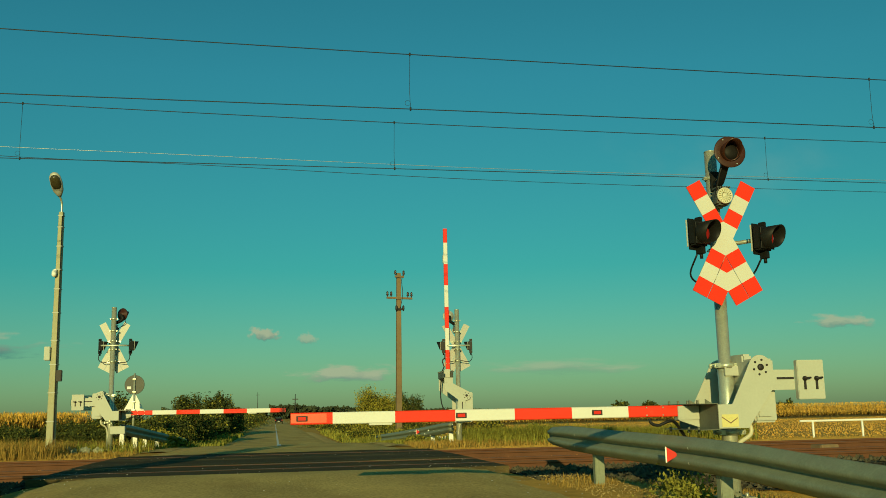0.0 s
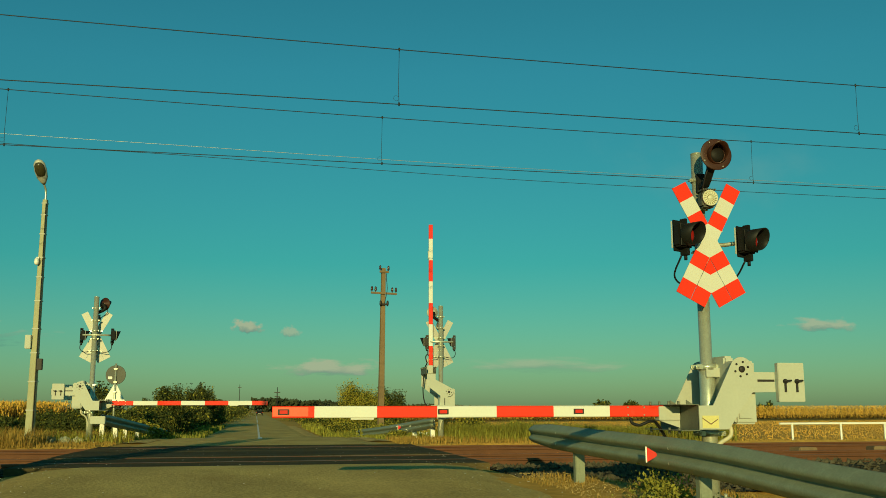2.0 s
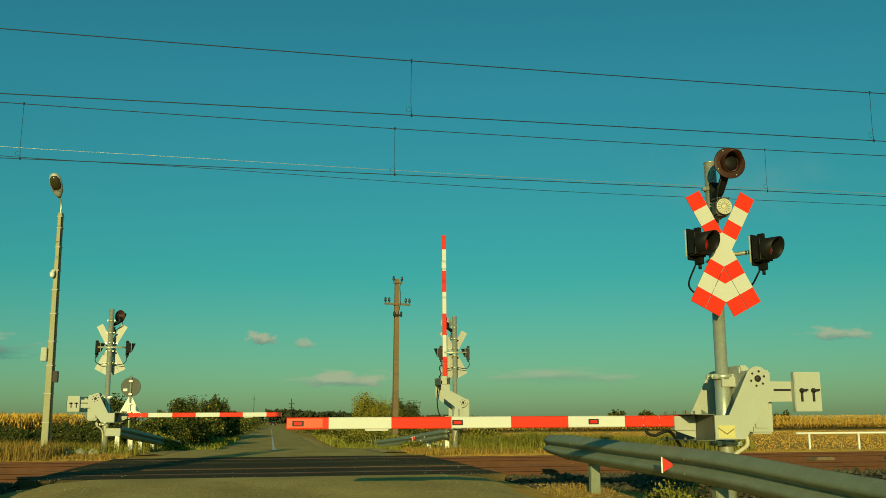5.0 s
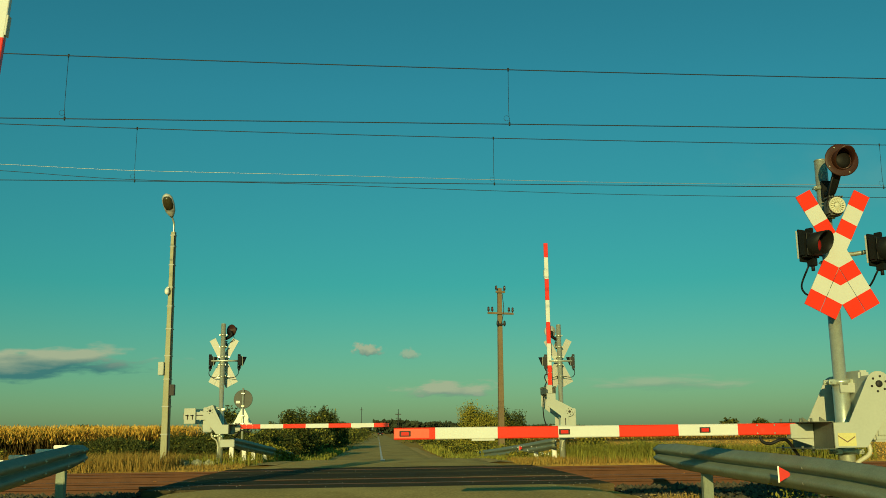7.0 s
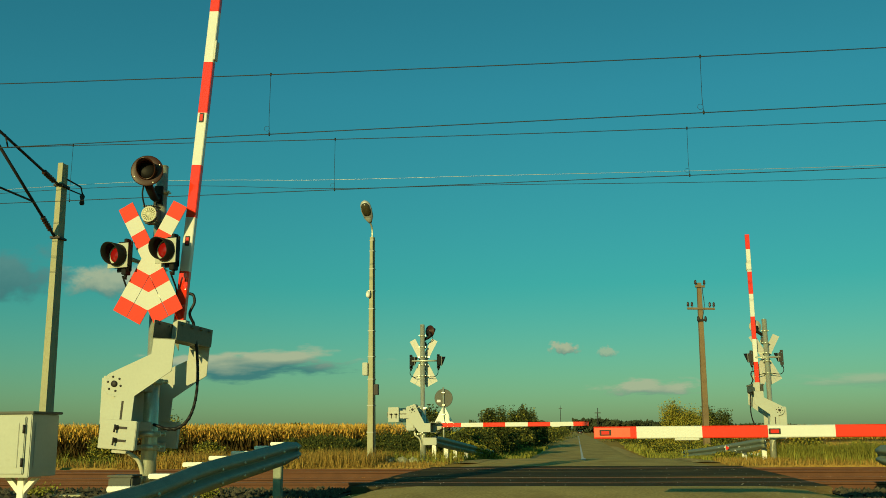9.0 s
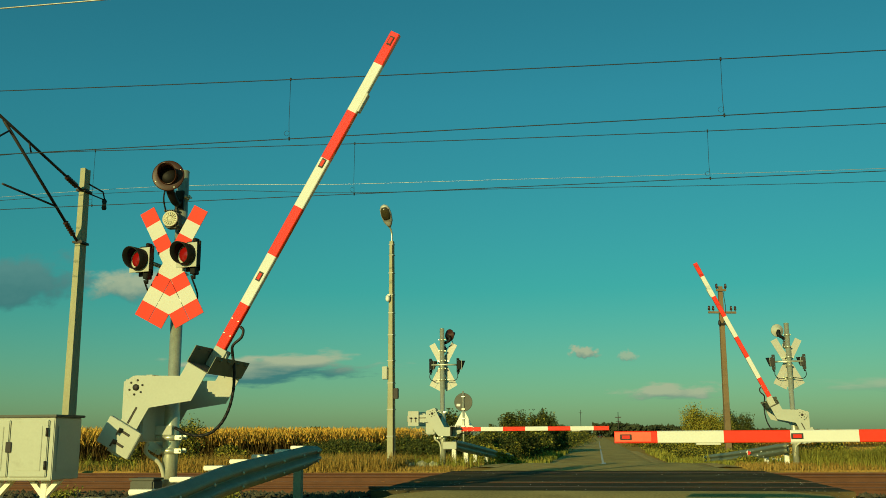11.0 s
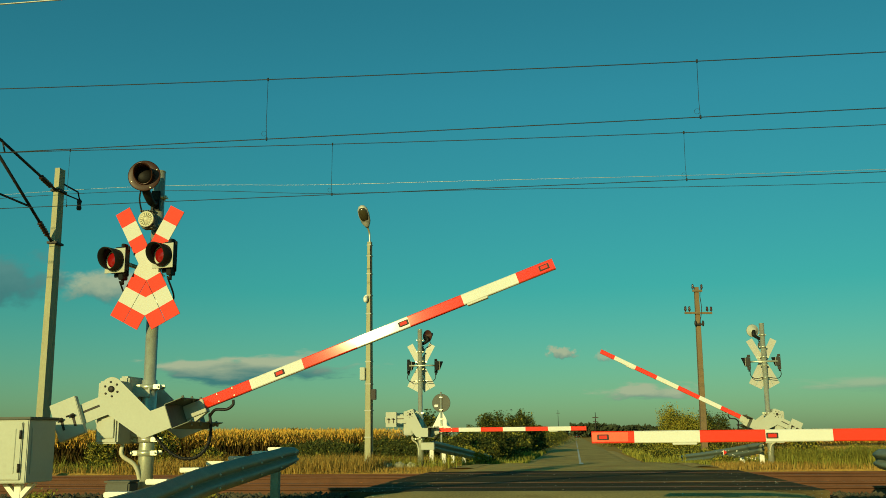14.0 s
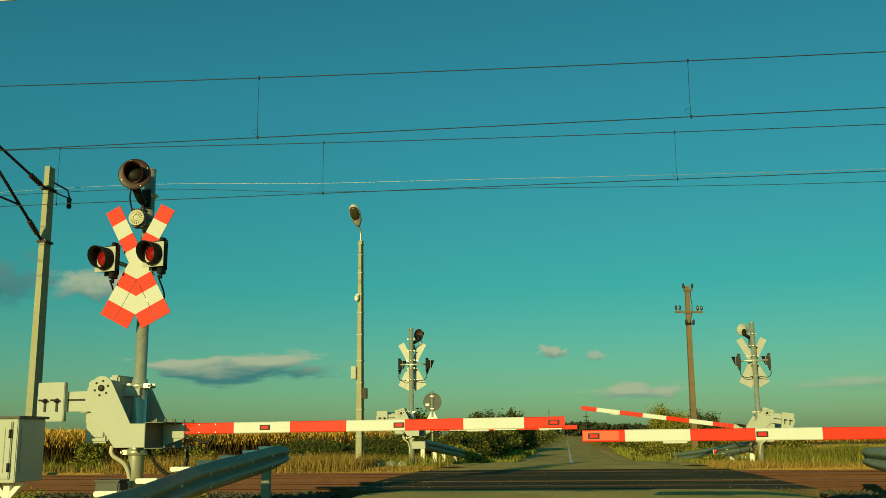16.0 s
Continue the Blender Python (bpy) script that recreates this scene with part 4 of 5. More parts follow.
def catenary():
    """Each track's contact wire under its messenger wire, with droppers."""
    for y, zc, lift, drops in ((TRACKS[0], 6.25, 0.0, (-22.0, -14.0, -5.57, 2.28, 11.46, 19.0, 25.0)), (TRACKS[1], 6.245, 0.03, (-22.0, -11.9, -5.42, 2.49, 11.48, 19.0, 25.0))):
        line = thing("overhead_line", pose(0, y, 0), "dark overhead contact and messenger wires above the track", "overhead line", "overhead lines")

        def mess(x):
            d = abs(x + 13.6) - 13.6 if x < -13.6 else x
            return 7.275 + lift - 0.0185 * (d - 1) + 0.0006 * (d - 1) ** 2
        
        def low(x):
            return zc + 0.04 - 0.0045 * (x + 13.6) - 0.0001 * max(0.0, x + 2) ** 2 if x < 20 else zc - 0.16
        part("contact_wire", tube([(-70 + 2 * i, 0, low(-70 + 2 * i)) for i in range(71)], 0.0085, 6), WIRE, line)
        part("messenger_wire", tube([(-60 + 2 * i, 0, mess(-60 + 2 * i)) for i in range(56)], 0.0085, 6), WIRE, line)
        for x in drops:
            zt = mess(x)
            bm = bmesh.new()
            zl = low(x)
            bm_tube(bm, [(x, 0, zl), (x - 0.012, 0, zl + 0.3), (x, 0, zt)], 0.0045, 5)
            for z in (zl, zt):
                bm_disc(bm, (x, 0, z - 0.03), (0, 0, 1), [(0, 0.014), (0.06, 0.018)], 6)
            loop = [(x + 0.05 * math.cos(a) - 0.05, 0, zl + 0.11 + 0.05 * math.sin(a)) for a in (2 * math.pi * k / 10 for k in range(11))]
            bm_tube(bm, loop, 0.003, 4, caps=False)
            part("dropper", bm, WIRE, line, "thin dropper wire with clamps")
    # the extra wires of the far side and of the near side
    back = [(-60, 6.8), (-30, 7.2), (-13.8, 7.66), (-6.5, 7.46), (-2.2, 7.37), (2.9, 7.25), (7.8, 7.17), (17.5, 7.12), (60, 6.9)]
    under = [(-60, 6.7), (-30, 7.1), (-13.8, 7.55), (-6.5, 7.22), (-2.2, 7.12), (2.9, 6.95), (7.8, 6.84), (17.5, 6.77), (60, 6.5)]
    for name, line, r, mat, lab in (("return_wire", back, 0.005, WIRE_BRIGHT, "bright aluminium return wire behind the track"), ("second_wire", under, 0.007, WIRE, "dark wire hung below the return wire")):
        pts = curve_points([(x, 24.0, z) for x, z in line], 8)
        tagged(part(name, bm_tube(bmesh.new(), pts, r, 6), mat), lab, "overhead wire", "overhead wires")
    span("feeder_wire", (-60, 12.6, 7.45), (30, 12.6, 7.42), 0.0, 0.012, WIRE_BRIGHT, "bright aluminium feeder wire before the track")


def catenary_mast(x, y):
    mast = thing("catenary_mast", pose(x, y, -0.2), "pale concrete catenary mast with steel cantilever over the track", "catenary mast")
    bm = bmesh.new()
    rings = []
    for z, k in ((-0.3, 1.0), (8.17, 0.70)):
        half, d, t = 0.098 * k, 0.20 * k, 0.04
        # a bar with a shallow groove down each flank
        rings.append([bm.verts.new((a, b, z)) for a, b in ((-half, -d), (half, -d), (half, -d + t), (half - 0.02, -d + 2 * t), (half - 0.02, d - 2 * t), (half, d - t), (half, d), (-half, d), (-half, d - t), (0.02 - half, d - 2 * t), (0.02 - half, -d + 2 * t), (-half, -d + t))])
    for k in range(12):
        bm.faces.new((rings[0][k], rings[0][(k + 1) % 12], rings[1][(k + 1) % 12], rings[1][k]))
    bm.faces.new(rings[0]), bm.faces.new(rings[1])
    part("pole", bm, CONCRETE, mast, "pale ribbed concrete pole")
    bm = bmesh.new()
    bm_tube(bm, [(0, -0.15, 7.55), (-0.15, -3.9, 8.55)], 0.035, 8)
    bm_tube(bm, [(0, -0.15, 6.12), (-0.15, -3.45, 8.42)], 0.038, 8)
    bm_tube(bm, [(-0.1, -2.5, 8.22), (0, -2.5, 7.88)], 0.02, 8)
    bm_tube(bm, [(-0.14, -3.2, 8.25), (-0.15, -3.9, 7.75)], 0.024, 8)
    bm_tube(bm, [(-0.05, -1.2, 6.85), (-0.15, -3.3, 6.90)], 0.028, 8)
    arm = part("cantilever", bm, IRON, mast, "dark steel cantilever tubes")
    for a, b in (((-0.02, -0.35, 7.60), (-0.04, -0.85, 7.74)), ((-0.02, -0.35, 6.27), (-0.04, -0.75, 6.55))):
        d = Vector(b) - Vector(a)
        n = d.length
        bm = bm_disc(bmesh.new(), a, d, [(n * k / 12, 0.075 if k % 2 else 0.045) for k in range(13)], 12)
        part("insulator", bm, PORCELAIN, arm, "ribbed dark insulator")
    for z in (6.12, 7.55):
        bm = box(-0.135, 0.135, -0.21, 0.21, z - 0.03, z + 0.03, 0.006)
        part("clamp_band", bm, IRON, mast, "", pose(0, 0, 0, 0, 0, 4))
    bm = bmesh.new()
    bm_tube(bm, [(0.06, 0.1, 7.78), (0.2, 0.62, 7.68), (0.2, 0.72, 7.50)], 0.022, 6)
    bm_tube(bm, [(0.06, 0.1, 7.52), (0.2, 0.72, 7.48)], 0.018, 6)
    bm_disc(bm, (0.2, 0.72, 7.45), (0, 0, 1), [(-0.25, 0.05), (-0.2, 0.07), (-0.1, 0.05), (0.0, 0.07), (0.05, 0.04)], 10)
    part("wire_bracket", bm, IRON, mast, "small dark bracket with insulator")


def cabinet():
    x, y = -5.62, 8.75
    cab = thing("equipment_cabinet", pose(x, y, -0.25), "light grey steel equipment cabinet on two legs", "cabinet")
    bm = box(-0.45, 0.45, -0.24, 0.24, 0.66, 1.25, 0.008)
    part("body", bm, PAINT_GREY, cab)
    bm = box(-0.475, 0.475, -0.265, 0.265, 1.25, 1.275, 0.006)
    part("lid", bm, DARK_BACK, cab, "flat dark grey lid")
    for x0, x1 in ((-0.43, -0.005), (0.005, 0.40)):
        bm = box(x0, x1, -0.262, -0.242, 0.69, 1.225, 0.008)
        door = part("door", bm, PAINT_GREY, cab)
        bm = box(x0 + 0.06, x1 - 0.06, -0.268, -0.2625, 0.75, 1.165, 0.004)
        part("door_panel", bm, PAINT_GREY, door)
        for z in (0.80, 1.11):
            hx = x1 - 0.012 if x1 > 0.1 else x0 + 0.012
            bm = bm_disc(bmesh.new(), (hx, -0.266, z - 0.04), (0, 0, 1), [(0, 0.012), (0.08, 0.012)], 8)
            part("hinge", bm, IRON, door)
    bm = box(0.451, 0.458, -0.18, 0.18, 0.74, 1.17, 0.004)
    part("side_panel", bm, PAINT_GREY, cab)
    bm = box(-0.03, 0.03, -0.275, -0.268, 0.92, 1.02, 0.004)
    part("handle", bm, IRON, cab)
    for lx in (-0.25, 0.25):
        bm = box(lx - 0.035, lx + 0.035, -0.035, 0.035, -0.2, 0.66, 0.006)
        leg = part("leg", bm, WHITE_PAINT, cab)
        for s in (-1, 1):
            bm = bm_prism(bmesh.new(), [(lx + s * 0.035, 0.50), (lx + s * 0.17, 0.65), (lx + s * 0.11, 0.65), (lx + s * 0.035, 0.57)], -0.03, 0.03)
            part("gusset", bm, WHITE_PAINT, leg)


def cable_box():
    ob = thing("cable_box", pose(-4.72, 9.55, -0.16), "dark weathered cable box standing at the mast foot", "cable box")
    part("body", box(-0.13, 0.13, -0.11, 0.11, -0.05, 0.53, 0.015), DARK_BACK, ob)
    part("lid", box(-0.14, 0.14, -0.12, 0.12, 0.53, 0.55, 0.006), DARK_BACK, ob)


def road_signs():
    post = thing("road_sign", pose(-4.46, 31.0, -0.2), "two road signs seen from behind on a grey post", "road sign")
    part("post", tube([(0, 0, -0.1), (0, 0, 2.42)], 0.03, 10), GALV, post)
    bm = bm_disc(bmesh.new(), (0, 0.04, 2.07), (0, -1, 0), [(-0.006, 0.30), (0.006, 0.30), (0.008, 0.285)], 32)
    part("round_panel", bm, DARK_BACK, post, "dull round sign back")
    part("label_patch", box(-0.22, -0.10, 0.024, 0.031, 1.94, 2.02), WHITE_PAINT, post)
    bm = bm_prism(bmesh.new(), [(-0.37, 1.17), (-0.34, 1.14), (0.34, 1.14), (0.37, 1.17), (0.03, 1.80), (-0.03, 1.80)], 0.035, 0.045, 0, 0.004)
    part("triangular_panel", bm, WHITE_PAINT, post, "pale triangular sign back")
    for z in (1.85, 2.25, 1.3, 1.55):
        part("bracket", box(-0.05, 0.05, -0.034, 0.033, z - 0.015, z + 0.015, 0.003), GALV, post)


def white_railing():
    y = 24.2
    fence = thing("pipe_railing", pose(0, y, 0), "low white painted steel railing beside the track", "railing")
    for z, x0 in ((0.39, 13.9), (-0.10, 14.27)):
        part("rail_bar", tube([(x0, 0, z), (24, 0, z)], 0.030, 8), WHITE_PAINT, fence)
    for x in (14.28, 15.75, 17.1, 18.6, 20.1, 21.6, 23.1):
        part("post", tube([(x, 0, -0.45), (x, 0, 0.39)], 0.030, 8), WHITE_PAINT, fence)


def trackside_bits():
    rng = random.Random(8)
    for x, y, w, d, h in ((12.9, 18.5, 0.42, 0.35, 0.09), (11.2, 18.6, 0.45, 0.35, 0.08), (14.1, 18.4, 0.4, 0.35, 0.09), (-7.9, 14.2, 0.6, 0.4, -0.02), (-6.9, 14.5, 0.5, 0.35, -0.03)):
        bm = box(-w / 2, w / 2, -d / 2, d / 2, -0.26, -0.26 + h + 0.18, 0.02)
        tagged(part("cable_cover", bm, CONCRETE if x < 0 else CONCRETE_BROWN, None, "", pose(x, y, 0, 0, 0, rng.uniform(-8, 8))), "small weathered cable cover beside the rails", "cable cover", "cable covers")
    # bags and stones at the foot of the mast beyond
    bm = bmesh.new()
    for i in range(14):
        bmesh.ops.create_icosphere(bm, subdivisions=1, radius=rng.uniform(0.06, 0.14), matrix=Matrix.Translation((-5.0 + rng.uniform(-0.4, 0.5), 26.1 + rng.uniform(-0.2, 0.3), 0.02)))
    tagged(part("rubble", bm, CONCRETE), "heap of pale rubble at the foot of the mast", "rubble", kind="stuff")


def car():
    ob = thing("car", pose(-0.2, 220, -0.76), "small dark car driving away on the road", "car")
    prof = [(-1.9, 0.35), (-1.92, 0.75), (-1.75, 0.95), (-1.2, 1.42), (0.4, 1.45), (1.1, 0.98), (1.9, 0.82), (2.0, 0.4), (1.9, 0.3), (-1.8, 0.3)]
    bm = bmesh.new()
    a = [bm.verts.new((-0.84 if z < 1.2 else -0.68, y, z)) for y, z in prof]
    b = [bm.verts.new((0.84 if z < 1.2 else 0.68, y, z)) for y, z in prof]
    bm.faces.new(a), bm.faces.new(b)
    for i in range(len(prof)):
        j = (i + 1) % len(prof)
        bm.faces.new((a[i], a[j], b[j], b[i]))
    bmesh.ops.bevel(bm, geom=list(bm.edges), offset=0.05, segments=2, affect="EDGES")
    part("body", bm, CAR_PAINT, ob, "dark painted body")
    bm = bm_prism(bmesh.new(), [(-0.6, 0.98), (0.6, 0.98), (0.5, 1.36), (-0.5, 1.36)], -0.01, 0.01)
    part("rear_window", bm, GLASS, ob, "", pose(0, -1.52, 0, 0, 0, 0))
    for s in (-1, 1):
        part("tail_light", box(s * 0.72 - 0.1, s * 0.72 + 0.1, -1.95, -1.88, 0.72, 0.86, 0.01), REFLECTOR_RED, ob, "red tail light")
        for y in (-1.25, 1.25):
            bm = bm_disc(bmesh.new(), (s * 0.72, y, 0.31), (s, 0, 0), [(0, 0.31), (0.14, 0.31), (0.15, 0.2)], 18)
            part("wheel", bm, RUBBER, ob)
    part("number_plate", box(-0.26, 0.26, -1.955, -1.93, 0.52, 0.62), WHITE_PAINT, ob)
    return ob


street_lamp()
telegraph_pole()
catenary()
catenary_mast(-13.6, 23.0)
cabinet()
cable_box()
road_signs()
white_railing()
trackside_bits()
the_car = car()


# ---- vegetation and distance ----
def leaf_mesh(name, centres, size, mat, parent, rng, flat=0.0):
    """Many small folded leaves round the given centres."""
    n = len(centres)
    c = np.asarray(centres, float)
    a = rng.normal(size=(n, 3))
    a /= np.linalg.norm(a, axis=1)[:, None]
    b = np.cross(a, rng.normal(size=(n, 3)))
    b /= np.linalg.norm(b, axis=1)[:, None]
    s = size * rng.uniform(0.6, 1.4, (n, 1))
    v = np.stack([c - a * s, c + b * s * 0.5, c + a * s, c - b * s * 0.5 + np.cross(a, b) * s * 0.25], 1).reshape(-1, 3)
    f = [(4 * i, 4 * i + 1, 4 * i + 2, 4 * i + 3) for i in range(n)]
    return mesh_from(name, v.tolist(), f, mat, parent)


def bush(x, y, w, h, seed, light=0.25, count=1700, leaf=0.07, label="", category="bush", spiky=0.3):
    rng = np.random.default_rng(seed)
    count, leaf = int(count * (6.0 if y < 75 else 3.5)), leaf * (0.64 if y < 75 else 0.85)
    base = level(y) - 0.25
    ob = thing("bush" if category == "bush" else "tree", pose(x, y, base), label or "dark green roadside bush with uneven outline", category, "roadside bushes")
    bm = bmesh.new()
    clumps = []
    for k in range(13):
        a = rng.uniform(0, 6.28)
        r = w * 0.36 * rng.uniform(0.2, 1.0)
        top = h * rng.uniform(0.6, 0.88) * (1 - 0.4 * (r / (w * 0.5)) ** 2)
        tip = Vector((r * math.cos(a), r * math.sin(a), top))
        mid = Vector((tip.x * 0.35, tip.y * 0.35, top * 0.5))
        bm_tube(bm, [(0.1 * math.cos(a), 0.1 * math.sin(a), -0.1), mid, tip], [0.05 * h / 2, 0.03 * h / 2, 0.008], 5)
        for t in (0.35, 0.6, 0.8, 1.0):
            q = mid.lerp(tip, (t - 0.35) / 0.65)
            clumps.append((q, w * (0.30 - 0.16 * t) * rng.uniform(0.7, 1.3), h * 0.13 * rng.uniform(0.8, 1.5)))
        clumps.append((Vector((tip.x, tip.y, h * 0.22)), w * 0.22, h * 0.16))
    part("stems", bm, BARK, ob, "thin dark stems")
    pts = []
    while len(pts) < count:
        q, r, hz = clumps[rng.integers(len(clumps))]
        d = np.clip(rng.normal(size=3) * 0.44, -0.85, 0.85)
        if rng.random() < spiky:
            d[2] = abs(d[2]) * 1.5
        pts.append((q.x + d[0] * r, q.y + d[1] * r, max(0.02, q.z + d[2] * hz)))
    k = int(len(pts) * light)
    leaf_mesh("foliage", pts[k:], leaf, LEAF_DARK, ob, rng)
    if k:
        tagged(leaf_mesh("foliage", pts[:k], leaf, LEAF_LIGHT, ob, rng), "yellow-green leaves")
    return ob


def blades(name, spots, mat, label, seed, lean=0.35, width=0.012, category="grass"):
    """Grass: spots of (x, y, z, height); each gives a bent blade."""
    rng = np.random.default_rng(seed)
    s = np.asarray(spots, float)
    n = len(s)
    a = rng.uniform(0, 6.283, n)
    d = np.stack([np.cos(a), np.sin(a), np.zeros(n)], 1)
    side = np.stack([-np.sin(a), np.cos(a), np.zeros(n)], 1) * (width * rng.uniform(0.6, 1.5, n))[:, None]
    h = s[:, 3:4]
    p0 = s[:, :3]
    bend = lean * rng.uniform(0.1, 1.0, (n, 1)) * h
    up = np.array([[0, 0, 1.0]])
    p1 = p0 + d * bend * 0.35 + up * h * 0.6
    p2 = p0 + d * bend + up * h * rng.uniform(0.85, 1.0, (n, 1))
    v = np.stack([p0 - side, p0 + side, p1 + side * 0.8, p1 - side * 0.8, p2], 1).reshape(-1, 3)
    f = []
    for i in range(n):
        k = 5 * i
        f += [(k, k + 1, k + 2, k + 3), (k + 3, k + 2, k + 4)]
    return tagged(mesh_from(name, v.tolist(), f, mat), label, category, kind="stuff")


def meadow():
    rng = np.random.default_rng(3)

    def scatter(n, x0, x1, y0, y1, h0, h1, clump, thresh):
        out = []
        while len(out) < n:
            x, y = rng.uniform(x0, x1), rng.uniform(y0, y1)
            g = noise.noise((x * clump, y * clump, 7.0))
            if g < thresh:
                continue
            h = rng.uniform(h0, h1) * (0.7 + 0.6 * max(0, g))
            out.append((x, y, ground_height(x, y) - 0.02, h))
        return out

    left = scatter(34000, -12, -5.2, 23.6, 36, 0.16, 0.70, 0.25, -0.3) + scatter(6000, -5.4, -3.5, 23.6, 34, 0.06, 0.20, 0.25, -0.4) + scatter(30000, -34, -9, 23.6, 34, 0.08, 0.40, 0.25, -0.3)
    blades("dry_grass", left, GRASS_DRY, "tall dry golden grass along the railway", 1, 1.0, 0.006)
    right = scatter(9000, 3.4, 11, 23.7, 27, 0.08, 0.30, 0.3, -0.3) + scatter(14000, 11, 34, 23.7, 33, 0.05, 0.16, 0.3, -0.3)
    blades("dry_grass", right, GRASS_DRY, "dry grass along the railway", 2, 1.0, 0.006)
    green = scatter(9000, 5.0, 9.5, 24.3, 27.5, 0.35, 0.80, 0.5, -0.2) + scatter(22000, 5.6, 13.0, 24.8, 31, 0.30, 0.85, 0.35, -0.12) + scatter(9000, 3.2, 8, 27, 38, 0.10, 0.26, 0.4, -0.3) + scatter(9000, 3.2, 8, 37, 50, 0.25, 0.6, 0.4, -0.2) + scatter(12000, -30, -3.3, 24.5, 38, 0.2, 0.6, 0.35, 0.08)
    blades("green_weeds", green, GRASS_GREEN, "green weeds and grass on the verge", 4, 0.9, 0.007)
    far_verge = scatter(7000, 3.6, 9, 36, 90, 0.3, 0.8, 0.3, -0.3) + scatter(3500, -5.2, -3.1, 38, 90, 0.25, 0.6, 0.3, -0.3)
    blades("verge_grass", far_verge, GRASS_GREEN, "grass verge beside the far road", 5, 0.5, 0.03)
    near = scatter(7000, 3.3, 7.0, 6.0, 12.4, 0.03, 0.13, 0.9, 0.05) + scatter(7000, -8, -3.4, 6.0, 12.8, 0.03, 0.13, 0.9, 0.05)
    blades("verge_grass", near, GRASS_DRY, "short dry grass on the gravel verge", 6, 1.2, 0.0028)
    # small white flowers behind the far guardrail
    V, F = [], []
    for i in range(130):
        x, y = rng.uniform(4.1, 6.3), rng.uniform(27.6, 31.5)
        z, r = ground_height(x, y) + rng.uniform(0.12, 0.40), rng.uniform(0.009, 0.018)
        n0 = len(V)
        V += [(x, y, z + r * 0.4)] + [(x + r * math.cos(1.257 * k), y - 0.3 * r, z + r * math.sin(1.257 * k)) for k in range(5)]
        F += [(n0, n0 + 1 + k, n0 + 1 + (k + 1) % 5) for k in range(5)]
    tagged(mesh_from("white_flowers", V, F, WHITE_PAINT), "small white wild flowers in the verge grass", "flowers", kind="stuff")
    # tan pebbles and crumbs along the road's edges
    V, F = [], []
    for i in range(4200):
        sgn = 1 if rng.random() < 0.6 else -1
        x, y = sgn * (3.45 + abs(rng.normal()) * 0.55), rng.uniform(6.0, 13.6)
        r = rng.uniform(0.004, 0.013)
        z = max(ground_height(x, y), level(y) - 0.05 if abs(x) < 3.2 else -9) + 0.3 * r
        n0 = len(V)
        for dx, dy, dz in ((1, 0, 0), (-1, 0, 0), (0, 1, 0), (0, -1, 0), (0, 0, 0.8)):
            V.append((x + r * (dx + rng.uniform(-0.4, 0.4)), y + r * (dy + rng.uniform(-0.4, 0.4)), z + r * (dz + rng.uniform(-0.2, 0.2))))
        F += [(n0, n0 + 2, n0 + 4), (n0 + 2, n0 + 1, n0 + 4), (n0 + 1, n0 + 3, n0 + 4), (n0 + 3, n0, n0 + 4)]
    tagged(mesh_from("verge_pebbles", V, F, material("tan_pebbles", (0.42, 0.29, 0.11), 0.9, spec=0.1, vary=0.35, per=0.9)), "tan pebbles and crumbs of asphalt on the verge", "stones", kind="stuff")
    # a low leafy weed under the near guardrail, and others in the track shoulder
    for i, (x, y, w, h, n) in enumerate(((4.05, 9.35, 0.55, 0.34, 1300), (4.75, 11.2, 0.5, 0.20, 500), (4.35, 8.8, 0.4, 0.18, 500), (-6.7, 14.0, 0.45, 0.16, 500), (-8.4, 14.1, 0.5, 0.18, 500), (-5.6, 13.9, 0.4, 0.14, 400))):
        g = np.random.default_rng(40 + i)
        pts = [(d[0] * w * 0.28, d[1] * w * 0.28, abs(d[2]) * h * 0.45) for d in g.normal(size=(n, 3))]
        rise = 0.14 * max(0.0, min(1.0, (y - 12.6) / 1.6)) + (0.06 if y > 12.6 else 0.0)
        ob = thing("weed", pose(x, y, ground_height(x, y) + rise), "low leafy green weed growing in the gravel", "plant", "weeds")
        bm = bmesh.new()
        for k in range(7):
            a = k * 0.9
            bm_tube(bm, [(0, 0, -0.03), (0.3 * w * math.cos(a), 0.3 * w * math.sin(a), h * 0.7)], [0.006, 0.003], 4)
        part("stems", bm, LEAF_LIGHT, ob)
        leaf_mesh("foliage", pts, 0.022, GRASS_GREEN, ob, g)


def corn_plants(name, spots, seed, label, tall=2.52, coarse=1.0, low=7):
    """Dry maize: drooping leaves and tassels over brown lower stalks, coloured darker for shade, as two meshes."""
    rng = np.random.default_rng(seed)
    hi, lo = [], []
    for x, y, z in spots:
        h = tall * rng.uniform(0.95, 1.03)
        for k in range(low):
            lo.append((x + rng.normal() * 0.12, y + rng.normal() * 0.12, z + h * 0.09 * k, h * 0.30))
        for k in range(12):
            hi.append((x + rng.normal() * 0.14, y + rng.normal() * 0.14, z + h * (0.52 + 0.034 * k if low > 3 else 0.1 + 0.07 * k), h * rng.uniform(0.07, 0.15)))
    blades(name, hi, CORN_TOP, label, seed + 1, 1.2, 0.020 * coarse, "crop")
    blades(name, lo, CORN_LOW, "brown lower stalks of the maize field, darkened for shade", seed + 2, 0.8, 0.030 * coarse, "crop")


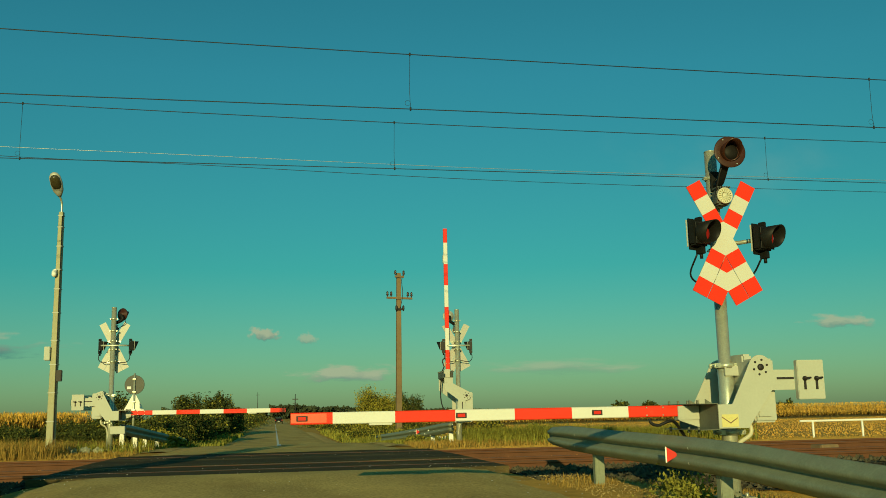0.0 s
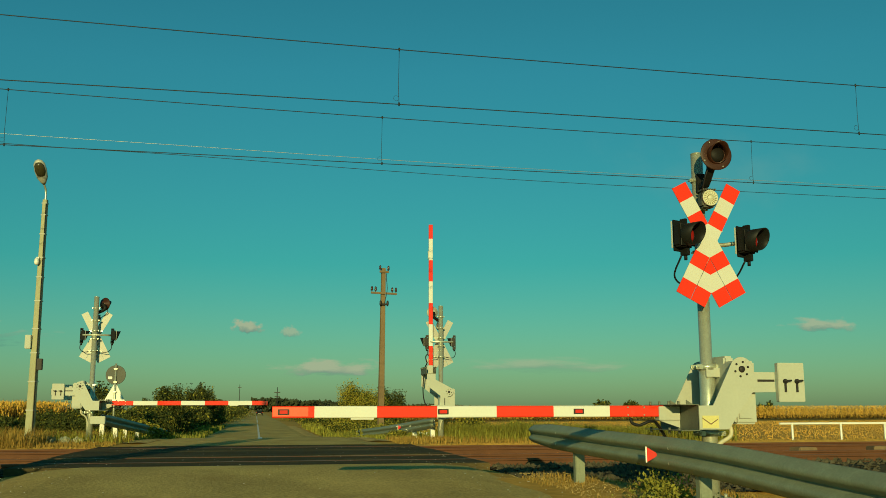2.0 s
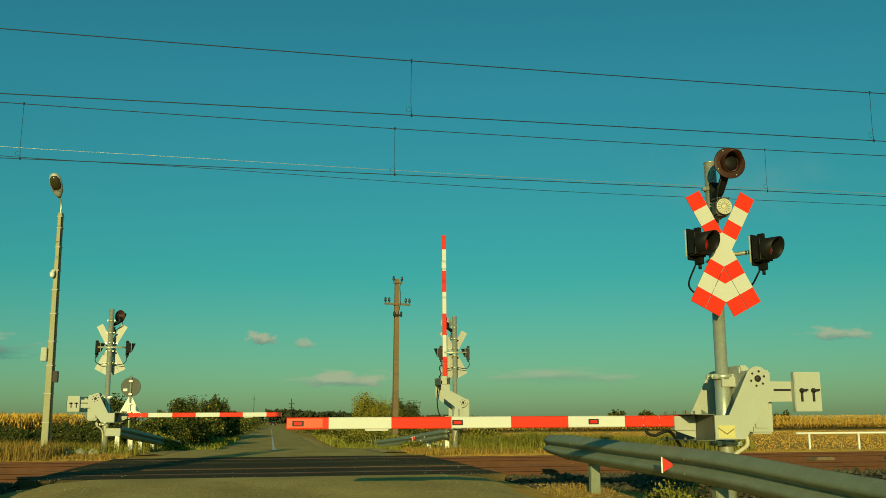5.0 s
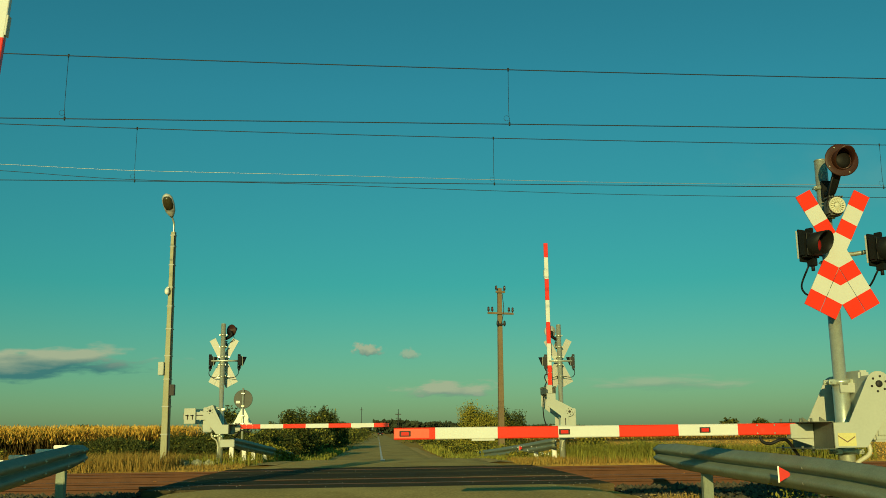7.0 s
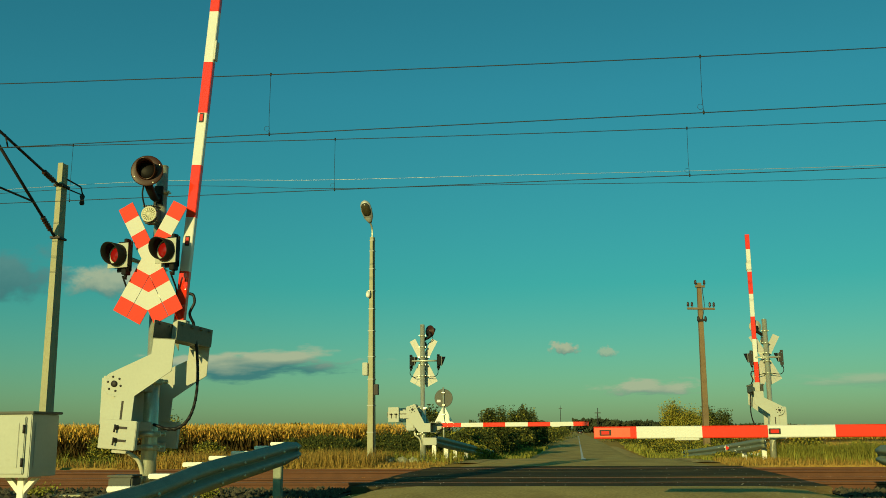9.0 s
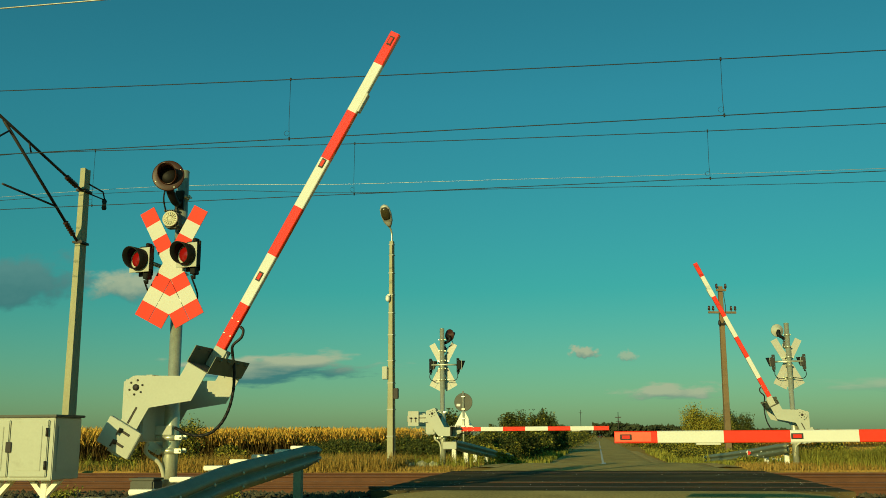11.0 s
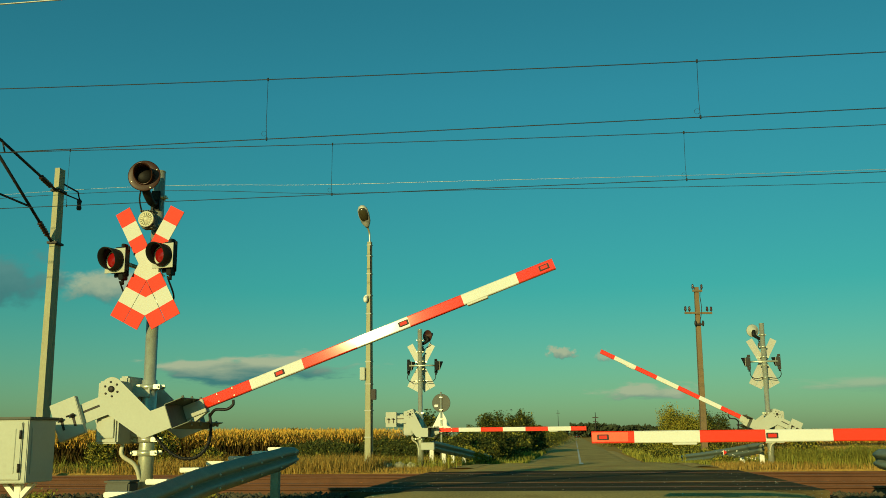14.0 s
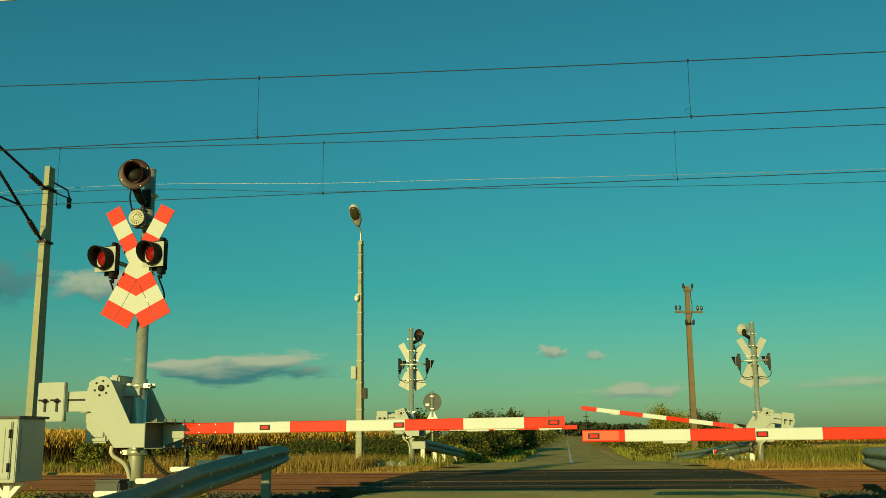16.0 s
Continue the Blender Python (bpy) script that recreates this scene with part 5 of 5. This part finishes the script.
def fields():
    rng = np.random.default_rng(9)
    spots = []
    for row in range(11):
        for s in np.arange(-0.9, 1.02, 0.0030):
            x, y = -40 + 26 * s - 0.55 * row * 0.75, 47 + 28 * s + 0.55 * row * 0.7
            spots.append((x + rng.normal() * 0.1, y + rng.normal() * 0.1, -1.02))
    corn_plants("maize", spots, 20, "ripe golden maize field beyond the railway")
    V, F = [], []
    for j in range(30):
        for i in range(60):
            s, d = -1.4 + 2.45 * i / 59, 6 + 2.2 * j ** 1.7
            x, y = -40 + 26 * s - d * 0.73, 47 + 28 * s + d * 0.68
            V.append((x, y, 1.30 + 0.16 * noise.noise((x * 0.8, y * 0.8, 1))))
    F = [(j * 60 + i, j * 60 + i + 1, (j + 1) * 60 + i + 1, (j + 1) * 60 + i) for j in range(29) for i in range(59)]
    tagged(mesh_from("maize_tops", V, F, CORN_TOP), "golden tops of the maize field", "crop", kind="stuff")
    # maize beyond the stubble on the other side of the road
    spots = []
    for row in range(5):
        for x in np.arange(14, 150, 0.16):
            spots.append((x + rng.normal() * 0.15, 140 + row * 0.9 + 0.05 * x + rng.normal() * 0.2, -0.95))
    corn_plants("maize", spots, 30, "distant strip of ripe maize beyond the stubble", 2.3, 1.3, 2)
    # stubble of the harvested field
    st = []
    for i in range(85000):
        x, y = rng.uniform(7, 110), 34 + 100 * rng.random() ** 1.6
        st.append((x, y, ground_height(x, y) - 0.02, rng.uniform(0.06, 0.13)))
    blades("stubble", st, STUBBLE, "dry stubble of a harvested field", 33, 1.2, 0.023, "stubble")


def hedges():
    k = 0
    # low thick bushes along the left of the far road
    for y, x, w, h in ((38.5, -5.2, 2.6, 1.35), (41, -6.6, 3.0, 1.75), (44, -5.6, 3.0, 1.7), (48, -6.6, 3.4, 2.0), (52, -5.5, 3.4, 1.9), (57, -6.3, 3.8, 2.1), (62, -5.6, 3.8, 2.1), (68, -6.2, 4.2, 2.3), (75, -5.9, 4.6, 2.3), (83, -6.1, 5.0, 2.4), (92, -6.2, 5.5, 2.4), (103, -6.4, 6.5, 2.5), (116, -6.6, 7.0, 2.5), (132, -6.8, 8.0, 2.6), (152, -7.0, 9.0, 2.7), (176, -7.2, 11.0, 2.8), (205, -7.6, 14.0, 2.9), (240, -8.0, 16.0, 3.0)):
        k += 1
        bush(x, y, w, h, 100 + k, 0.10 if k % 3 else 0.3, 2300 if y < 70 else 1500, 0.08 if y < 60 else 0.13)
    # low scrub along the other side of the far road
    for y, x, w, h in ((39.5, 4.9, 1.6, 0.85), (43, 5.9, 2.0, 1.15), (47, 4.8, 2.0, 0.95), (52, 5.6, 2.6, 1.3), (58, 4.9, 2.4, 1.1), (72, 5.2, 3.0, 1.5), (82, 5.4, 3.4, 1.6), (95, 5.4, 4.0, 1.7), (112, 5.6, 5.0, 1.8), (135, 5.8, 6.0, 2.0), (165, 6.2, 8.0, 2.2)):
        k += 1
        bush(x, y, w, h, 100 + k, 0.35, 900 if y < 70 else 700, 0.075 if y < 60 else 0.13, "low green scrub on the verge of the far road")
    # taller growth
    for y, x, w, h in ((60, -5.55, 2.6, 3.5), (64, -5.9, 2.0, 3.1), (84, -5.25, 3.4, 4.2), (90, -5.0, 3.0, 3.9), (97, -4.6, 3.0, 3.0), (46, -7.5, 2.2, 2.8), (66, -7.6, 2.2, 2.6)):
        k += 1
        bush(x, y, w, h, 200 + k, 0.08, 2400, 0.10, "tall dark green bush rising from the hedge", "bush", 0.6)
    # scrub between the lamp and the signals
    for y, x, w, h in ((42, -11.0, 3.0, 1.5), (44, -9.0, 3.2, 1.75), (41, -7.6, 2.6, 1.45), (47, -12.8, 3.4, 1.7), (40, -9.6, 2.4, 1.2), (50, -15.0, 3.6, 1.6), (37.5, -6.2, 1.9, 1.05)):
        k += 1
        bush(x, y, w, h, 300 + k, 0.05, 2200, 0.075, "dark brownish scrub before the maize")
    bush(-4.35, 35.2, 2.0, 0.95, 401, 0.9, 1500, 0.06, "low yellow-green shrub beside the road")
    bush(-3.9, 37.0, 1.6, 0.8, 402, 0.8, 1000, 0.06, "low yellow-green shrub beside the road")
    # the pair on the right of the road
    bush(6.15, 63, 4.6, 3.85, 403, 0.85, 6000, 0.075, "round yellow-green bush beside the telegraph pole", "bush", 0.2)
    bush(8.5, 66, 3.4, 3.5, 404, 0.05, 2800, 0.09, "dark ragged bush beside the telegraph pole", "bush", 0.6)
    # shrubs between the track and the maize
    for x, y, w, h in ((-12.1, 27.0, 1.5, 1.75), (-14.2, 27.4, 1.3, 1.15), (-10.9, 27.2, 1.2, 0.85)):
        k += 1
        bush(x, y, w, h, 700 + k, 0.5, 900, 0.055, "green shrub growing beside the railway before the maize")
    # small far bushes standing over the maize
    for y, x, h in ((170, 62, 3.6), (180, 72, 3.4), (175, 98, 3.2), (160, 118, 3.4)):
        k += 1
        bush(x, y, 4.5, h, 500 + k, 0.1, 500, 0.3, "small far bush over the field")
    # weeds at the right verge by the far barrier
    for x, y, w, h in ((5.9, 26.8, 1.4, 0.95), (7.4, 27.4, 1.5, 0.75), (3.9, 27.9, 0.9, 0.5)):
        k += 1
        bush(x, y, w, h, 600 + k, 0.45, 700, 0.05, "green weeds at the foot of the barrier")


def far_woods():
    rng = np.random.default_rng(77)
    pts = []
    for i in range(5200):
        x = rng.uniform(-6, 175)
        top = 7.4 - 0.042 * max(0, x) + 1.6 * noise.noise((x * 0.06, 3, 0)) + 0.8 * noise.noise((x * 0.25, 9, 0))
        pts.append((x, 600 + rng.uniform(0, 30), -1 + (top + 1) * rng.random() ** 0.6))
    for i in range(2600):
        x = rng.choice([rng.uniform(-215, -185), rng.uniform(-290, -275), rng.uniform(-40, -8)])
        top = 5.2 + 2.2 * noise.noise((x * 0.05, 5, 0))
        pts.append((x, 620 + rng.uniform(0, 30), -1 + (top + 1) * rng.random() ** 0.6))
    ob = leaf_mesh("far_woodland", pts, 1.6, WOOD_FAR, None, rng)
    tagged(ob, "dark distant woodland along the horizon", "woodland", kind="stuff")
    for x, y, z, r in ((-8.9, 400, 10.9, 0.14), (3.6, 230, 6.0, 0.12), (4.6, 300, 6.0, 0.12)):
        ob = thing("far_pole", pose(x, y, -0.9), "thin distant pole against the sky", "pole", "distant poles")
        part("shaft", tube([(0, 0, 0), (0, 0, z + 0.9)], [r, r * 0.6], 6), IRON, ob)
        part("crosspiece", box(-0.7, 0.7, -0.08, 0.08, z - 0.4, z - 0.2), IRON, ob)


def cloud_material(seed, soft, dense, lit=0.0, top=(0.40, 0.46, 0.29)):
    m = bpy.data.materials.new("thin_cloud")
    m.use_nodes = True
    n, l = m.node_tree.nodes, m.node_tree.links
    out = n["Material Output"]
    n.remove(n["Principled BSDF"])
    co = n.new("ShaderNodeTexCoord")
    mp = n.new("ShaderNodeMapping")
    mp.inputs["Location"].default_value = (-0.5, -0.5, -0.5)
    l.new(co.outputs["Generated"], mp.inputs["Vector"])
    ln = n.new("ShaderNodeVectorMath")
    ln.operation = "LENGTH"
    flat = n.new("ShaderNodeVectorMath")
    flat.operation = "MULTIPLY"
    flat.inputs[1].default_value = (2, 0, 2)
    l.new(mp.outputs["Vector"], flat.inputs[0])
    l.new(flat.outputs["Vector"], ln.inputs[0])
    nz = n.new("ShaderNodeTexNoise")
    nz.inputs["Scale"].default_value = 3.2
    nz.inputs["Detail"].default_value = 6
    nz.inputs["Roughness"].default_value = 0.55
    off = n.new("ShaderNodeMapping")
    off.inputs["Location"].default_value = (seed, seed * 1.7, 0)
    off.inputs["Scale"].default_value = (1.6, 1, 0.9)
    l.new(co.outputs["Generated"], off.inputs["Vector"])
    l.new(off.outputs["Vector"], nz.inputs["Vector"])
    sub = n.new("ShaderNodeMath")
    sub.operation = "MULTIPLY_ADD"
    sub.inputs[1].default_value = 1.5
    l.new(nz.outputs["Fac"], sub.inputs[0])
    neg = n.new("ShaderNodeMath")
    neg.operation = "MULTIPLY"
    neg.inputs[1].default_value = -1.0
    l.new(ln.outputs["Value"], neg.inputs[0])
    l.new(neg.outputs[0], sub.inputs[2])
    rng = n.new("ShaderNodeMapRange")
    rng.interpolation_type = "SMOOTHSTEP"
    rng.inputs["From Min"].default_value = 0.02
    rng.inputs["From Max"].default_value = 0.02 + soft
    rng.inputs["To Max"].default_value = dense
    l.new(sub.outputs[0], rng.inputs["Value"])
    # lit upper part, greyer underside
    sep = n.new("ShaderNodeSeparateXYZ")
    l.new(co.outputs["Generated"], sep.inputs[0])
    ad = n.new("ShaderNodeMath")
    ad.operation = "MULTIPLY_ADD"
    ad.inputs[1].default_value = 0.7
    l.new(nz.outputs["Fac"], ad.inputs[0])
    l.new(sep.outputs["Z"], ad.inputs[2])
    rp = n.new("ShaderNodeValToRGB")
    rp.color_ramp.elements[0].position, rp.color_ramp.elements[0].color = 0.58 - lit, (0.046, 0.185, 0.18, 1)
    rp.color_ramp.elements[1].position, rp.color_ramp.elements[1].color = 0.97 - lit, (*top, 1)
    l.new(ad.outputs[0], rp.inputs["Fac"])
    em = n.new("ShaderNodeEmission")
    l.new(rp.outputs["Color"], em.inputs["Color"])
    em.inputs["Strength"].default_value = 1.0
    tr = n.new("ShaderNodeBsdfTransparent")
    mx = n.new("ShaderNodeMixShader")
    l.new(rng.outputs["Result"], mx.inputs["Fac"])
    l.new(tr.outputs[0], mx.inputs[1])
    l.new(em.outputs[0], mx.inputs[2])
    l.new(mx.outputs[0], out.inputs["Surface"])
    return m


def clouds():
    """Small flat clouds low over the far plain; a and b are slopes from the eye."""
    Y = 2600.0
    for i, (a0, a1, b0, b1, soft, dense, lit) in enumerate((
            (-0.55, -0.17, 0.050, 0.098, 0.30, 0.92, -0.10), (-0.84, -0.53, 0.130, 0.235, 0.40, 0.95, -0.02), (-0.62, -0.44, 0.142, 0.202, 0.45, 0.85, 0.05),
            (-0.040, 0.008, 0.074, 0.097, 0.35, 0.9, 0.10), (0.010, 0.044, 0.072, 0.090, 0.45, 0.65, 0.12), (-0.01, 0.15, 0.030, 0.056, 0.40, 0.85, 0.12),
            (0.17, 0.44, 0.036, 0.060, 0.6, 0.55, 0.1), (0.58, 0.72, 0.085, 0.110, 0.45, 0.8, 0.1), (0.30, 0.75, 0.20, 0.36, 0.9, 0.10, 0.2))):
        bm = bmesh.new()
        vs = [bm.verts.new((a * Y, Y + 8 * i, 0.8 + b * Y)) for a, b in ((a0, b0), (a1, b0), (a1, b1), (a0, b1))]
        bm.faces.new(vs)
        ob = part("backdrop_cloud", bm, cloud_material(3.1 * i + 1, soft, dense, lit, (0.09, 0.25, 0.23) if i == 1 else (0.40, 0.46, 0.29)))
        ob.visible_shadow = False
        tagged(ob, "small flat evening cloud low in the sky", "cloud", kind="structure")


meadow()
fields()
hedges()
far_woods()
clouds()


# ---- what moves ----
def motions():
    # the near barrier: up, then swinging down with a soft stop
    near = [(0.0, 85.7), (4.0, 85.7), (8.0, 85.7), (9.0, 85.7), (9.2, 85.3), (9.6, 80.9), (10.2, 72.5), (10.8, 64.0), (11.3, 56.7), (11.5, 53.9), (12.0, 46.9), (12.5, 39.9), (13.0, 33.05), (13.5, 26.5), (14.0, 20.2), (14.5, 14.4), (15.0, 9.1), (15.5, 4.4), (16.0, 0.25)]
    walk(arm_nl, [(t, arm_pose(z_nl, 1, a)) for t, a in near])
    for k, link in enumerate(links_nl):
        walk(link, [(t, cable_rows(z_nl, 1, 0.195, a)[k]) for t, a in near])
    far = [(0.0, 90.0), (4.0, 90.0), (8.0, 90.0), (9.0, 90.0), (9.2, 89.6), (9.6, 85.5), (10.2, 76.8), (10.8, 67.6), (11.5, 58.6), (12, 52.3), (12.5, 45.4), (13, 38.9), (13.5, 32.7), (14, 26.9), (14.5, 21.4), (15, 16.4), (15.5, 12.0), (16, 7.7)]
    walk(arm_fr, [(t, arm_pose(z_fr, -1, a)) for t, a in far])
    for k, link in enumerate(links_fr):
        walk(link, [(t, cable_rows(z_fr, -1, 0.12, a)[k]) for t, a in far])
    walk(the_car, [(0.0, pose(-0.2, 220, -0.76)), (8.0, pose(-1.2, 388, -0.76)), (16.0, pose(-2.2, 556, -0.76))])


motions()
